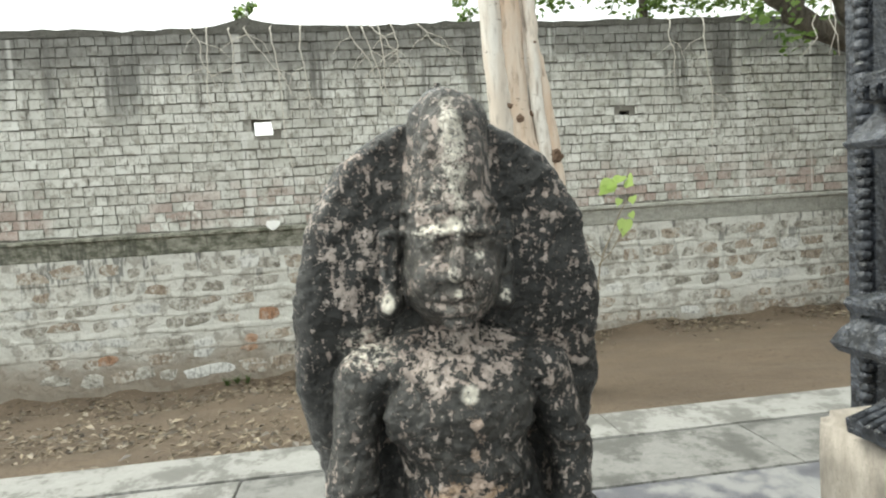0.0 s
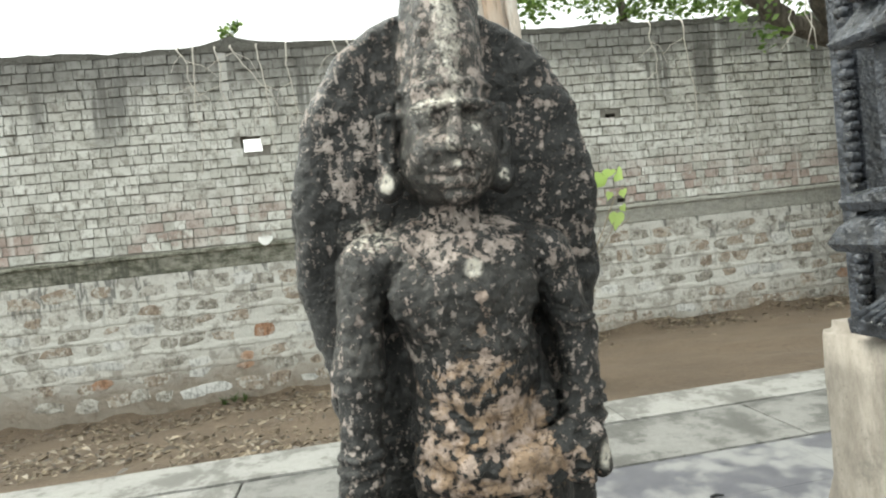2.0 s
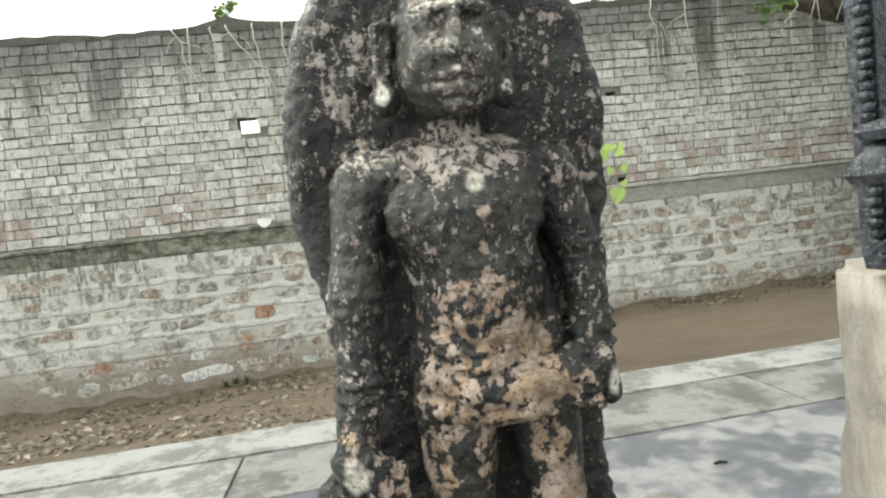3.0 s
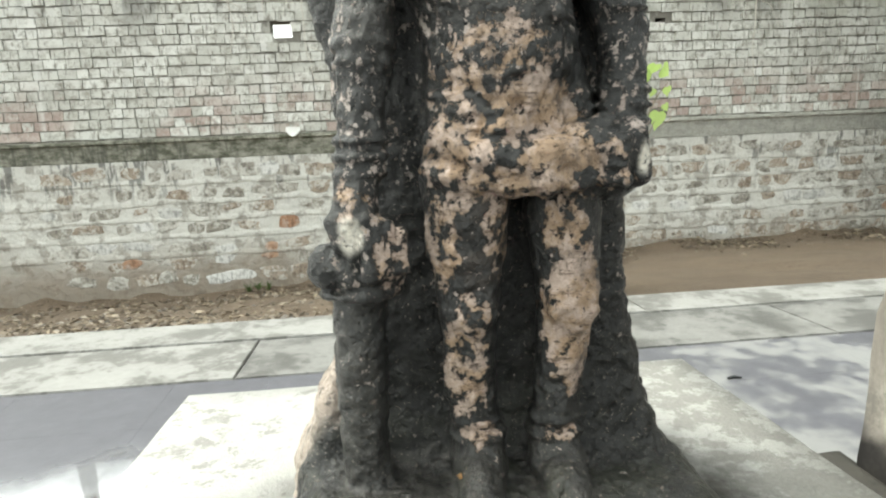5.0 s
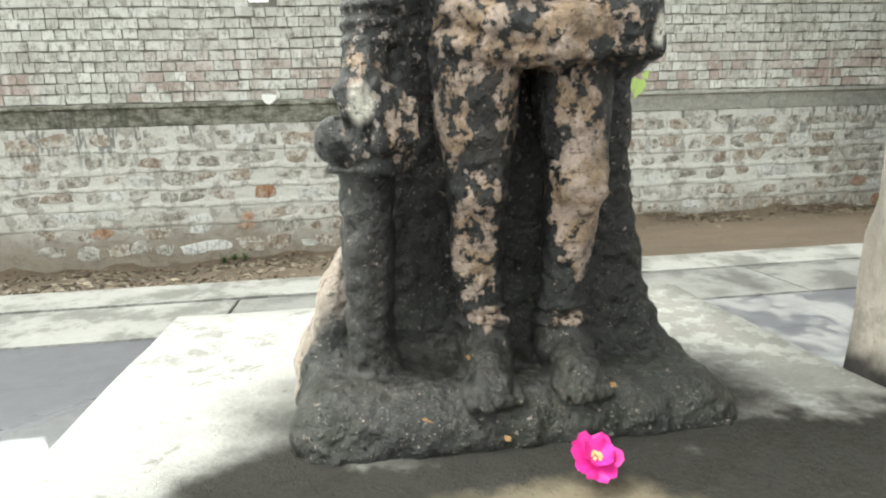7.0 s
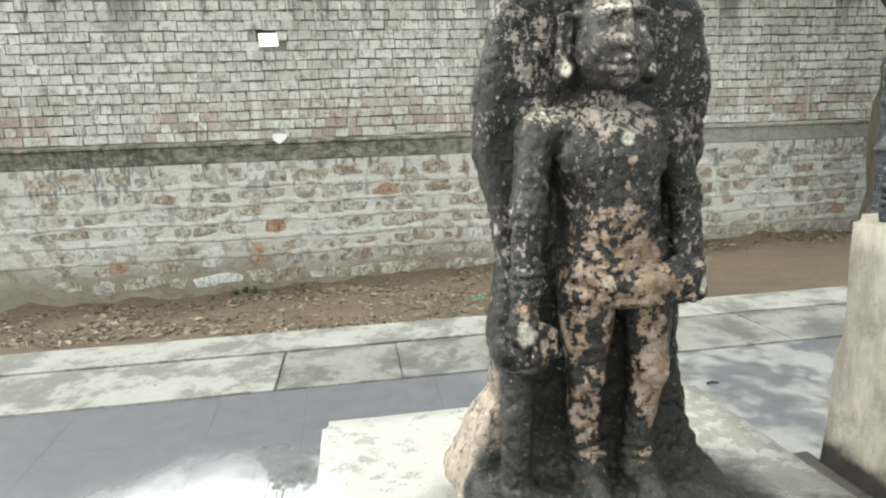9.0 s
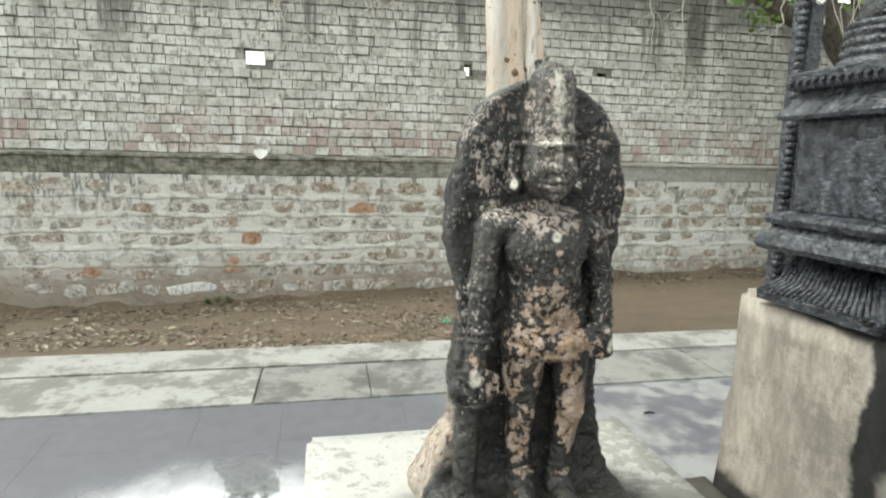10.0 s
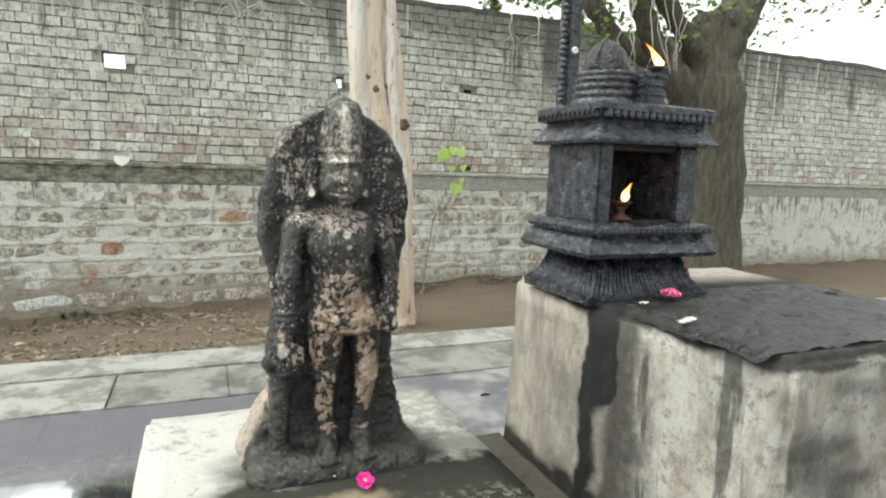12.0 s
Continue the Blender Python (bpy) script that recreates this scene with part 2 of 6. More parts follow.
    speckle = m.noise(190, 4, 0.7)
    pale = any_of(
        m,
        m.math("MULTIPLY", m.spot((0.026, -0.0, 0.672), 0.013, jag, 0.022, (1, 0.2, 0.22)), m.band(speckle, 0.38, 0.52)),
        m.spot((0.021, -0.008, 0.614), 0.009, jag, 0.014, (0.9, 0.3, 1.1)),
        m.math("MULTIPLY", m.spot((0.000, -0.004, 0.609), 0.011, jag, 0.018, (0.6, 0.3, 1.5)), m.band(speckle, 0.40, 0.50)),
        m.math("MULTIPLY", m.spot((0.040, -0.004, 0.590), 0.007, jag, 0.018, (0.9, 0.3, 1.1)), m.band(speckle, 0.42, 0.54)),
        m.math("MULTIPLY", m.spot((0.0165, -0.024, 0.573), 0.0070, jag, 0.012, (1, 0.3, 0.7)), m.band(speckle, 0.42, 0.58)),
        m.math("MULTIPLY", m.spot((0.021, -0.018, 0.558), 0.006, jag, 0.010, (0.8, 0.3, 1.3)), m.band(speckle, 0.42, 0.54)),
        m.spot((-0.036, 0.016, 0.548), 0.0080, jag, 0.014, (1, 0.3, 0.8)),
        m.math("MULTIPLY", m.spot((0.067, 0.016, 0.548), 0.007, jag, 0.014, (1.2, 0.3, 0.8)), m.band(speckle, 0.40, 0.54)),
        m.spot((0.026, -0.008, 0.472), 0.0105, jag, 0.005, (1, 0.3, 1)),
        m.math("MULTIPLY", m.spot((-0.060, 0.02, 0.508), 0.030, jag, 0.04, (0.9, 0.4, 1.3)), m.band(speckle, 0.47, 0.58)),
        m.math("MULTIPLY", m.spot((0.02, 0.0, 0.62), 0.035, jag, 0.03, (1, 0.4, 0.9)), m.band(speckle, 0.54, 0.64)),
        m.spot((-0.093, 0.0, 0.252), 0.0135, jag, 0.008, (1.1, 0.3, 0.8)),
        m.spot((0.124, 0.0, 0.298), 0.011, jag, 0.008, (1.3, 0.3, 0.7)),
    )
    pale = m.math("MULTIPLY", pale, m.band(m.noise(260, 4, 0.7), 0.34, 0.48))
    col = m.mix(m.math("MULTIPLY", pale, 0.95), col, m.mix(m.math("ADD", fine, m.math("MULTIPLY", grain, 0.3)), (0.50, 0.43, 0.32), (0.90, 0.87, 0.79)))
    flank = m.math("MULTIPLY", m.math("MULTIPLY", m.band(x, -0.100, -0.112), m.band(y, 0.062, 0.075)), m.band(z, 0.22, 0.13))
    col = m.mix(m.math("MULTIPLY", flank, m.band(patchy, 0.33, 0.5)), col, m.mix(fine, (0.27, 0.21, 0.17), (0.48, 0.41, 0.35)))
    moss = m.math("MULTIPLY", m.band(z, 0.16, 0.02), m.band(broad, 0.48, 0.60))
    col = m.mix(m.math("MULTIPLY", moss, 0.3), col, (0.042, 0.046, 0.028))
    grit = m.band(m.math("ADD", m.noise(480, 2), m.math("MULTIPLY", m.band(z, 0.28, 0.04), 0.035)), 0.70, 0.73)
    col = m.mix(m.math("MULTIPLY", grit, 0.7), col, (0.40, 0.35, 0.29))
    m.color(col)
    m.rough(m.mix(m.math("MAXIMUM", worn, fleck), (0.30, 0.30, 0.30), (0.58, 0.58, 0.58)))
    lift = m.math("MULTIPLY", m.math("MAXIMUM", worn, fleck), -0.5)
    pits = m.math("MULTIPLY", m.band(m.noise(200, 3, 0.6), 0.62, 0.74), -0.8)
    m.bump(m.math("ADD", m.math("ADD", m.math("ADD", m.math("MULTIPLY", m.noise(110, 4, 0.6), 0.9), m.math("MULTIPLY", fine, 0.4)), lift), pits), 1.0, 0.0042)
    return m.m


def brick_mat():
    m = Mat("limewashed_brick", 0.9, coords="World")
    z = m.axis(2)
    r = m.math("FRACT", m.math("ADD", m.math("MULTIPLY", m.random(), 7.0), m.island()))
    wash = m.mix(r, (0.53, 0.53, 0.49), (0.70, 0.70, 0.665))
    wash = m.mix(m.math("MULTIPLY", m.band(m.noise(13, 8, 0.74), 0.46, 0.66), 0.85), wash, (0.29, 0.275, 0.24))
    smear = m.band(m.noise(1.6, 5, 0.62), 0.46, 0.64)
    wash = m.mix(m.math("MULTIPLY", smear, 0.40), wash, (0.36, 0.35, 0.315))
    red = m.math("MULTIPLY", m.band(z, 1.60, 1.10), m.band(m.noise(0.8, 3), 0.38, 0.55))
    red = m.math("MULTIPLY", red, m.band(m.math("ADD", m.math("FRACT", m.math("MULTIPLY", r, 13.7)), m.math("MULTIPLY", m.noise(22, 5, 0.7), 1.3)), 1.02, 1.30))
    col = m.mix(m.math("MULTIPLY", red, 0.62), wash, m.mix(m.noise(60, 4), (0.20, 0.105, 0.085), (0.46, 0.32, 0.28)))
    mark = m.band(m.noise(1.0, 3, 0.6, m.scaled(46, 1, 10)), 0.57, 0.66)
    col = m.mix(m.math("MULTIPLY", mark, 0.7), col, (0.20, 0.18, 0.155))
    streak = m.noise(1.0, 4, 0.6, m.scaled(3.6, 1, 0.22))
    soot = m.math("MULTIPLY", m.band(streak, 0.50, 0.62), m.band(z, 1.75, 2.45))
    crest = m.math("ADD", z, m.math("MULTIPLY", m.math("ADD", m.noise(5, 4), m.math("MULTIPLY", streak, 0.8)), 0.5))
    soot = m.math("MAXIMUM", soot, m.math("MULTIPLY", m.band(crest, 2.70, 3.20), 0.85))
    col = m.mix(m.math("MULTIPLY", soot, 0.85), col, m.mix(m.noise(30, 4), (0.060, 0.058, 0.054), (0.16, 0.157, 0.148)))
    drip = m.math("MULTIPLY", m.band(m.noise(1.0, 2, 0.5, m.scaled(7, 1, 0.12)), 0.63, 0.69), 0.7)
    m.color(m.mix(drip, col, (0.66, 0.655, 0.63)))
    m.bump(m.math("ADD", m.noise(60, 5), m.noise(20, 4)), 0.7, 0.010)
    return m.m


def mortar_mat():
    m = Mat("dark_recessed_mortar", 0.95, coords="World")
    col = m.mix(m.noise(20, 4), (0.115, 0.108, 0.094), (0.25, 0.238, 0.21))
    lime = m.band(m.noise(5.5, 6, 0.7), 0.48, 0.62)
    col = m.mix(m.math("MULTIPLY", lime, 0.75), col, (0.44, 0.43, 0.395))
    soot = m.band(m.axis(2), 2.0, 2.9)
    m.color(m.mix(m.math("MULTIPLY", soot, 0.7), col, (0.06, 0.058, 0.055)))
    m.bump(m.noise(80, 4), 0.6, 0.006)
    return m.m


def plaster_mat():
    m = Mat("grey_lime_plaster", 0.92, coords="World")
    z = m.axis(2)
    col = m.mix(m.noise(3.0, 6, 0.6), (0.47, 0.465, 0.43), (0.70, 0.695, 0.655))
    col = m.mix(m.math("MULTIPLY", m.band(m.noise(7, 6, 0.65), 0.50, 0.60), 0.7), col, m.mix(m.noise(40, 4), (0.17, 0.155, 0.13), (0.36, 0.335, 0.30)))
    damp = m.math("ADD", z, m.math("MULTIPLY", m.noise(2.2, 4), 0.5))
    col = m.mix(m.math("MULTIPLY", m.band(damp, 0.22, -0.22), 0.8), col, m.mix(m.noise(9, 5), (0.13, 0.10, 0.07), (0.28, 0.225, 0.17)))
    streak = m.math("MULTIPLY", m.band(m.noise(1.0, 4, 0.6, m.scaled(15, 1, 3.0)), 0.54, 0.62), m.band(z, 0.2, 0.6))
    col = m.mix(m.math("MULTIPLY", streak, 0.75), col, (0.10, 0.10, 0.095))
    m.color(col)
    m.bump(m.math("ADD", m.noise(14, 5), m.math("MULTIPLY", m.noise(70, 4), 0.3)), 0.9, 0.03)
    return m.m


def ledge_mat():
    m = Mat("sooty_plaster_band", 0.93, coords="World")
    crust = m.noise(11, 8, 0.72, m.scaled(0.7, 1, 1.4))
    col = m.mix(m.band(crust, 0.34, 0.66), (0.085, 0.088, 0.062), (0.34, 0.335, 0.285))
    weep = m.band(m.noise(1.0, 4, 0.6, m.scaled(16, 1, 2.2)), 0.52, 0.66)
    col = m.mix(m.math("MULTIPLY", weep, 0.6), col, (0.06, 0.062, 0.05))
    lime = m.band(m.math("ADD", m.noise(3.5, 6, 0.7), m.band(m.axis(0), 0.0, 2.4)), 0.62, 0.95)
    col = m.mix(m.math("MULTIPLY", lime, 0.55), col, m.mix(m.noise(22, 5), (0.34, 0.335, 0.305), (0.60, 0.595, 0.56)))
    m.color(m.mix(m.band(m.noise(70, 4, 0.7), 0.6, 0.7), col, (0.12, 0.118, 0.10)))
    m.bump(m.math("ADD", m.noise(40, 5), m.noise(12, 4)), 0.9, 0.016)
    return m.m


def coping_mat():
    m = Mat("blackened_cement", 0.95, coords="World")
    col = m.mix(m.noise(9, 6, 0.7), (0.055, 0.054, 0.048), (0.20, 0.195, 0.175))
    m.color(m.mix(m.band(m.noise(50, 4, 0.7), 0.58, 0.7), col, (0.04, 0.042, 0.034)))
    m.bump(m.math("ADD", m.noise(40, 5), m.noise(12, 4)), 0.9, 0.02)
    return m.m


def stone_mat(name, a, b, lime=0.8):
    m = Mat(name, 0.88, coords="World")
    r = m.random()
    col = m.mix(r, a, b)
    col = m.mix(m.band(m.noise(26, 5), 0.45, 0.7), col, tuple(0.55 * v for v in a))
    tick = m.band(m.noise(1.0, 3, 0.6, m.scaled(40, 1, 9)), 0.55, 0.64)
    col = m.mix(m.math("MULTIPLY", tick, 0.55), col, tuple(0.4 * v for v in a))
    chalk = m.band(m.noise(15, 7, 0.72), 0.46, 0.60)
    m.color(m.mix(m.math("MULTIPLY", chalk, lime), col, (0.58, 0.57, 0.53)))
    m.bump(m.noise(38, 5), 0.8, 0.012)
    return m.m


def soil_mat():
    m = Mat("bare_brown_soil", 0.95, coords="World")
    col = m.mix(m.noise(2.5, 6, 0.65), (0.058, 0.042, 0.029), (0.145, 0.108, 0.073))
    col = m.mix(m.band(m.noise(38, 4), 0.55, 0.7), col, (0.050, 0.036, 0.025))
    m.color(col)
    m.bump(m.math("ADD", m.noise(30, 6), m.noise(7, 4)), 0.9, 0.02)
    return m.m


def cement_mat(name, a, b, c, wet=0.0, scale=1.0):
    """Worn cement; a to b its tones, c its stains; wet: how glossy its dark places are."""
    m = Mat(name, 0.8, coords="World")
    big, mid, fine = m.noise(2.6 * scale, 7, 0.68), m.noise(16 * scale, 8, 0.74), m.noise(130, 5, 0.7)
    col = m.mix(mid, a, b)
    stain = m.band(m.math("ADD", m.math("MULTIPLY", big, 0.65), m.math("MULTIPLY", mid, 0.35)), 0.47, 0.55)
    col = m.mix(m.math("MULTIPLY", stain, 0.85), col, c)
    col = m.mix(m.band(fine, 0.6, 0.72), col, m.mix(0.5, a, c))
    m.color(col)
    m.rough(m.mix(stain, (0.8,) * 3, (0.8 - wet,) * 3))
    m.b.inputs["Specular IOR Level"].default_value = 0.2
    m.bump(m.math("ADD", mid, m.math("MULTIPLY", fine, 0.4)), 0.5, 0.006)
    return m.m


def plinth_mat():
    m = Mat("pale_worn_cement_with_oil_stains", 0.75, coords="World")
    big, mid, fine = m.noise(7, 6, 0.7), m.noise(38, 8, 0.75), m.noise(240, 4, 0.7)
    col = m.mix(m.math("ADD", m.math("MULTIPLY", mid, 0.6), m.math("MULTIPLY", fine, 0.4)), (0.22, 0.217, 0.20), (0.60, 0.595, 0.565))
    right = m.band(m.axis(0), -0.02, 0.22)
    speck = m.band(m.math("ADD", m.math("MULTIPLY", mid, 0.8), m.math("ADD", m.math("MULTIPLY", right, 0.10), m.math("MULTIPLY", m.math("SUBTRACT", big, 0.5), 0.45))), 0.43, 0.52)
    col = m.mix(m.math("MULTIPLY", speck, 0.82), col, m.mix(fine, (0.10, 0.097, 0.085), (0.30, 0.29, 0.26)))
    jag = m.noise(16, 4)
    wob = m.math("MULTIPLY", m.math("SUBTRACT", jag, 0.5), 0.16)
    xx, yy = m.math("ADD", m.axis(0), wob), m.math("ADD", m.axis(1), wob)
    fore = m.math("MULTIPLY", m.band(yy, 0.0, -0.055), m.band(m.math("ADD", xx, m.math("MULTIPLY", yy, -0.5)), -0.235, -0.16))
    fore = m.math("MULTIPLY", fore, m.math("SUBTRACT", 1.0, m.math("MULTIPLY", m.band(mid, 0.5, 0.62), m.band(yy, -0.12, -0.25))))
    oil = any_of(m, fore, m.spot((-0.165, -0.075, 0.39), 0.11, jag, 0.08, (1, 1.0, 1)), m.spot((0.03, 0.02, 0.39), 0.30, jag, 0.16, (1, 1.5, 1)))
    col = m.mix(m.math("MULTIPLY", oil, 0.95), col, m.mix(m.math("ADD", m.math("MULTIPLY", mid, 0.6), m.math("MULTIPLY", fine, 0.4)), (0.005, 0.005, 0.005), (0.052, 0.049, 0.043)))
    bare = m.spot((0.0, -0.125, 0.39), 0.085, jag, 0.10, (0.7, 2.0, 1))
    col = m.mix(m.math("MULTIPLY", bare, 0.75), col, m.mix(mid, (0.20, 0.16, 0.105), (0.36, 0.31, 0.23)))
    m.color(col)
    m.rough(m.mix(oil, (0.75,) * 3, (0.68,) * 3))
    m.put(m.b.inputs["Specular IOR Level"], m.band(oil, 1.0, 0.2))
    m.bump(m.math("ADD", mid, m.math("MULTIPLY", fine, 0.5)), 0.8, 0.006)
    return m.m


def pedestal_mat():
    m = Mat("stained_cream_cement", 0.85, coords="World")
    y, z = m.axis(1), m.axis(2)
    mid, fine = m.noise(20, 8, 0.74, m.scaled(1, 1, 0.35)), m.noise(150, 5, 0.7)
    col = m.mix(m.band(mid, 0.28, 0.72), (0.145, 0.125, 0.104), (0.40, 0.355, 0.305))
    col = m.mix(m.band(fine, 0.58, 0.7), col, (0.17, 0.15, 0.125))
    grime = m.band(m.noise(5, 5, 0.6, m.scaled(1, 2.4, 0.4)), 0.47, 0.6)
    col = m.mix(m.math("MULTIPLY", grime, 0.65), col, (0.21, 0.185, 0.155))
    chalk = m.math("MULTIPLY", m.band(y, -0.17, -0.27), m.band(m.noise(14, 6, 0.7, m.scaled(1, 1.2, 0.5)), 0.40, 0.60))
    col = m.mix(m.math("MULTIPLY", chalk, 0.7), col, (0.42, 0.415, 0.39))
    pock = m.band(m.noise(48, 7, 0.75), 0.50, 0.64)
    col = m.mix(m.math("MULTIPLY", pock, m.band(y, 0.25, -0.20)), col, m.mix(fine, (0.10, 0.094, 0.082), (0.24, 0.225, 0.20)))
    wob = m.math("MULTIPLY", m.math("SUBTRACT", m.noise(9, 4), 0.5), 0.09)
    yy = m.math("ADD", y, wob)
    run = m.math("MULTIPLY", m.band(yy, -0.090, -0.106), m.band(m.math("ADD", yy, m.math("MULTIPLY", m.band(z, 0.56, 0.48), -0.05)), -0.205, -0.180))
    thin = m.math("MULTIPLY", m.band(yy, -0.15, -0.18), m.band(yy, -0.262, -0.225))
    dribble = m.math("MULTIPLY", m.band(m.noise(1.0, 4, 0.6, m.scaled(1, 22, 3.0)), 0.52, 0.62), m.band(y, -0.20, -0.24))
    foot = m.band(m.math("ADD", z, wob), 0.335, 0.30)
    seep = m.math("MULTIPLY", m.math("MULTIPLY", m.band(yy, -0.085, -0.115), m.band(yy, -0.31, -0.25)), m.band(m.noise(26, 6, 0.7), 0.36, 0.60))
    col = m.mix(m.math("MULTIPLY", seep, 0.8), col, m.mix(mid, (0.06, 0.058, 0.052), (0.19, 0.18, 0.165)))
    blot = m.band(m.noise(11, 7, 0.75), 0.52, 0.66)
    col = m.mix(m.math("MULTIPLY", blot, 0.7), col, (0.13, 0.118, 0.10))
    rim = m.math("MULTIPLY", m.band(m.math("ADD", z, m.math("MULTIPLY", wob, 0.6)), 0.69, 0.708), m.band(y, 0.12, -0.02))
    oil = any_of(m, m.math("MULTIPLY", run, 0.95), m.math("MULTIPLY", thin, 0.72), m.math("MULTIPLY", dribble, 0.7), m.math("MULTIPLY", foot, 0.9), m.math("MULTIPLY", rim, 0.9))
    col = m.mix(oil, col, m.mix(mid, (0.006, 0.006, 0.007), (0.034, 0.034, 0.035)))
    m.color(col)
    m.rough(m.mix(oil, (0.85,) * 3, (0.6,) * 3))
    m.put(m.b.inputs["Specular IOR Level"], m.band(oil, 1.0, 0.2))
    m.bump(m.math("ADD", mid, m.math("MULTIPLY", fine, 0.5)), 0.4, 0.006)
    return m.m


def oily_stone():
    m = Mat("oil_blackened_granite", 0.42)
    mid, fine = m.noise(45, 5, 0.6), m.noise(240, 4, 0.6)
    col = m.mix(m.band(mid, 0.3, 0.7), (0.005, 0.006, 0.008), (0.056, 0.062, 0.076))
    # sky highlights on the oiled stone, painted in as pale bluish streaks
    pale_sheen = m.band(m.math("ADD", m.noise(110, 5, 0.7, m.scaled(0.5, 0.5, 1.6)), m.math("MULTIPLY", m.math("SUBTRACT", m.noise(22, 4), 0.5), 0.5)), 0.54, 0.70)
    m.color(m.mix(m.math("MULTIPLY", pale_sheen, 0.20), col, (0.24, 0.255, 0.285)))
    m.rough(m.mix(pale_sheen, (0.20,) * 3, (0.38,) * 3))
    carved = m.math("MULTIPLY", m.noise(95, 3, 0.6), 1.1)
    m.bump(m.math("ADD", carved, m.math("ADD", mid, m.math("MULTIPLY", fine, 0.25))), 1.0, 0.0045)
    return m.m


def oil_crust():
    m = Mat("black_lamp_oil_crust", 0.25)
    lump = m.noise(70, 5, 0.6)
    col = m.mix(lump, (0.004, 0.004, 0.004), (0.026, 0.026, 0.027))
    m.color(m.mix(m.math("MULTIPLY", m.band(m.noise(150, 4, 0.7), 0.64, 0.70), 0.7), col, (0.22, 0.21, 0.20)))
    m.rough(m.mix(lump, (0.16,) * 3, (0.5,) * 3))
    m.bump(m.math("ADD", lump, m.math("MULTIPLY", m.noise(25, 3), 1.5)), 1.0, 0.012)
    return m.m


def plain(name, color, rough=0.7, vary=0.25, scale=60.0):
    m = Mat(name, rough)
    dark = tuple(v * (1 - vary) for v in color)
    lite = tuple(min(0.9, v * (1 + vary)) for v in color)
    n = m.noise(scale, 4)
    m.color(m.mix(n, dark, lite))
    m.bump(n, 0.25, 0.003)
    return m.m


def leaf_mat(name, a, b, through_light=0.45):
    """Thin leaves that let part of the light through."""
    m = Mat(name, 0.5)
    col = m.mix(m.island(), a, b)
    m.color(col)
    if through_light:
        n, l = m.t.nodes, m.t.links
        lit, both = n.new("ShaderNodeBsdfTranslucent"), n.new("ShaderNodeMixShader")
        l.new(col, lit.inputs["Color"])
        both.inputs[0].default_value = through_light
        l.new(m.b.outputs[0], both.inputs[1])
        l.new(lit.outputs[0], both.inputs[2])
        l.new(both.outputs[0], n["Material Output"].inputs["Surface"])
    return m.m


def bark_mat(name, pale, warm):
    m = Mat(name, 0.75)
    big = m.noise(3.0, 5, 0.6, m.scaled(2.6, 2.6, 0.5))
    col = m.mix(m.band(big, 0.40, 0.62), pale, warm)
    col = m.mix(m.band(m.noise(1.0, 5, 0.6, m.scaled(40, 40, 5)), 0.52, 0.70), col, tuple(0.62 * v for v in warm))
    col = m.mix(m.math("MULTIPLY", m.band(m.noise(16, 5, 0.6, m.scaled(0.7, 0.7, 2.6)), 0.64, 0.70), 0.8), col, (0.13, 0.095, 0.07))
    m.color(col)
    m.bump(m.math("ADD", m.noise(12, 5, 0.6, m.scaled(1, 1, 2.5)), m.noise(60, 3)), 0.35, 0.012)
    return m.m


def flame_mat():
    m = bpy.data.materials.new("flame")
    m.use_nodes = True
    n, l = m.node_tree.nodes, m.node_tree.links
    n.remove(n["Principled BSDF"])
    e, co, xyz, r = n.new("ShaderNodeEmission"), n.new("ShaderNodeTexCoord"), n.new("ShaderNodeSeparateXYZ"), n.new("ShaderNodeValToRGB")
    l.new(co.outputs["Generated"], xyz.inputs[0])
    l.new(xyz.outputs[2], r.inputs[0])
    r.color_ramp.elements[0].position, r.color_ramp.elements[0].color = 0.15, (1.0, 0.62, 0.28, 1)
    r.color_ramp.elements[1].position, r.color_ramp.elements[1].color = 0.95, (0.9, 0.22, 0.03, 1)
    l.new(r.outputs[0], e.inputs["Color"])
    e.inputs["Strength"].default_value = 1.5
    l.new(e.outputs[0], n["Material Output"].inputs["Surface"])
    return m


STATUE, BRICK, MORTAR, PLASTER, LEDGE = statue_stone(), brick_mat(), mortar_mat(), plaster_mat(), ledge_mat()
STONE_GREY = stone_mat("grey_rubble", (0.25, 0.23, 0.195), (0.43, 0.41, 0.37))
STONE_BROWN = stone_mat("brown_rubble", (0.27, 0.215, 0.165), (0.40, 0.345, 0.285))
STONE_RUST = stone_mat("rust_rubble", (0.34, 0.19, 0.115), (0.42, 0.28, 0.195), 0.35)
STONE_WHITE = stone_mat("white_quartz_rubble", (0.52, 0.52, 0.50), (0.68, 0.68, 0.66), 0.3)
SOIL = soil_mat()
KERB = cement_mat("pale_paving_cement", (0.19, 0.188, 0.179), (0.37, 0.366, 0.35), (0.12, 0.118, 0.109), 0.25, 1.4)
SLAB = cement_mat("grey_paving_cement", (0.125, 0.124, 0.118), (0.28, 0.277, 0.265), (0.085, 0.084, 0.079), 0.3, 1.6)
GRIME = cement_mat("grimy_cement", (0.035, 0.033, 0.029), (0.10, 0.094, 0.082), (0.016, 0.015, 0.014), 0.2, 2.0)
PLINTH, PEDESTAL, OILY, CRUST = plinth_mat(), pedestal_mat(), oily_stone(), oil_crust()
BARK, BARK_WARM, FLAME = bark_mat("smooth_pale_grey_bark", (0.66, 0.63, 0.585), (0.56, 0.49, 0.42)), bark_mat("peach_brown_bark", (0.62, 0.53, 0.445), (0.56, 0.42, 0.315)), flame_mat()
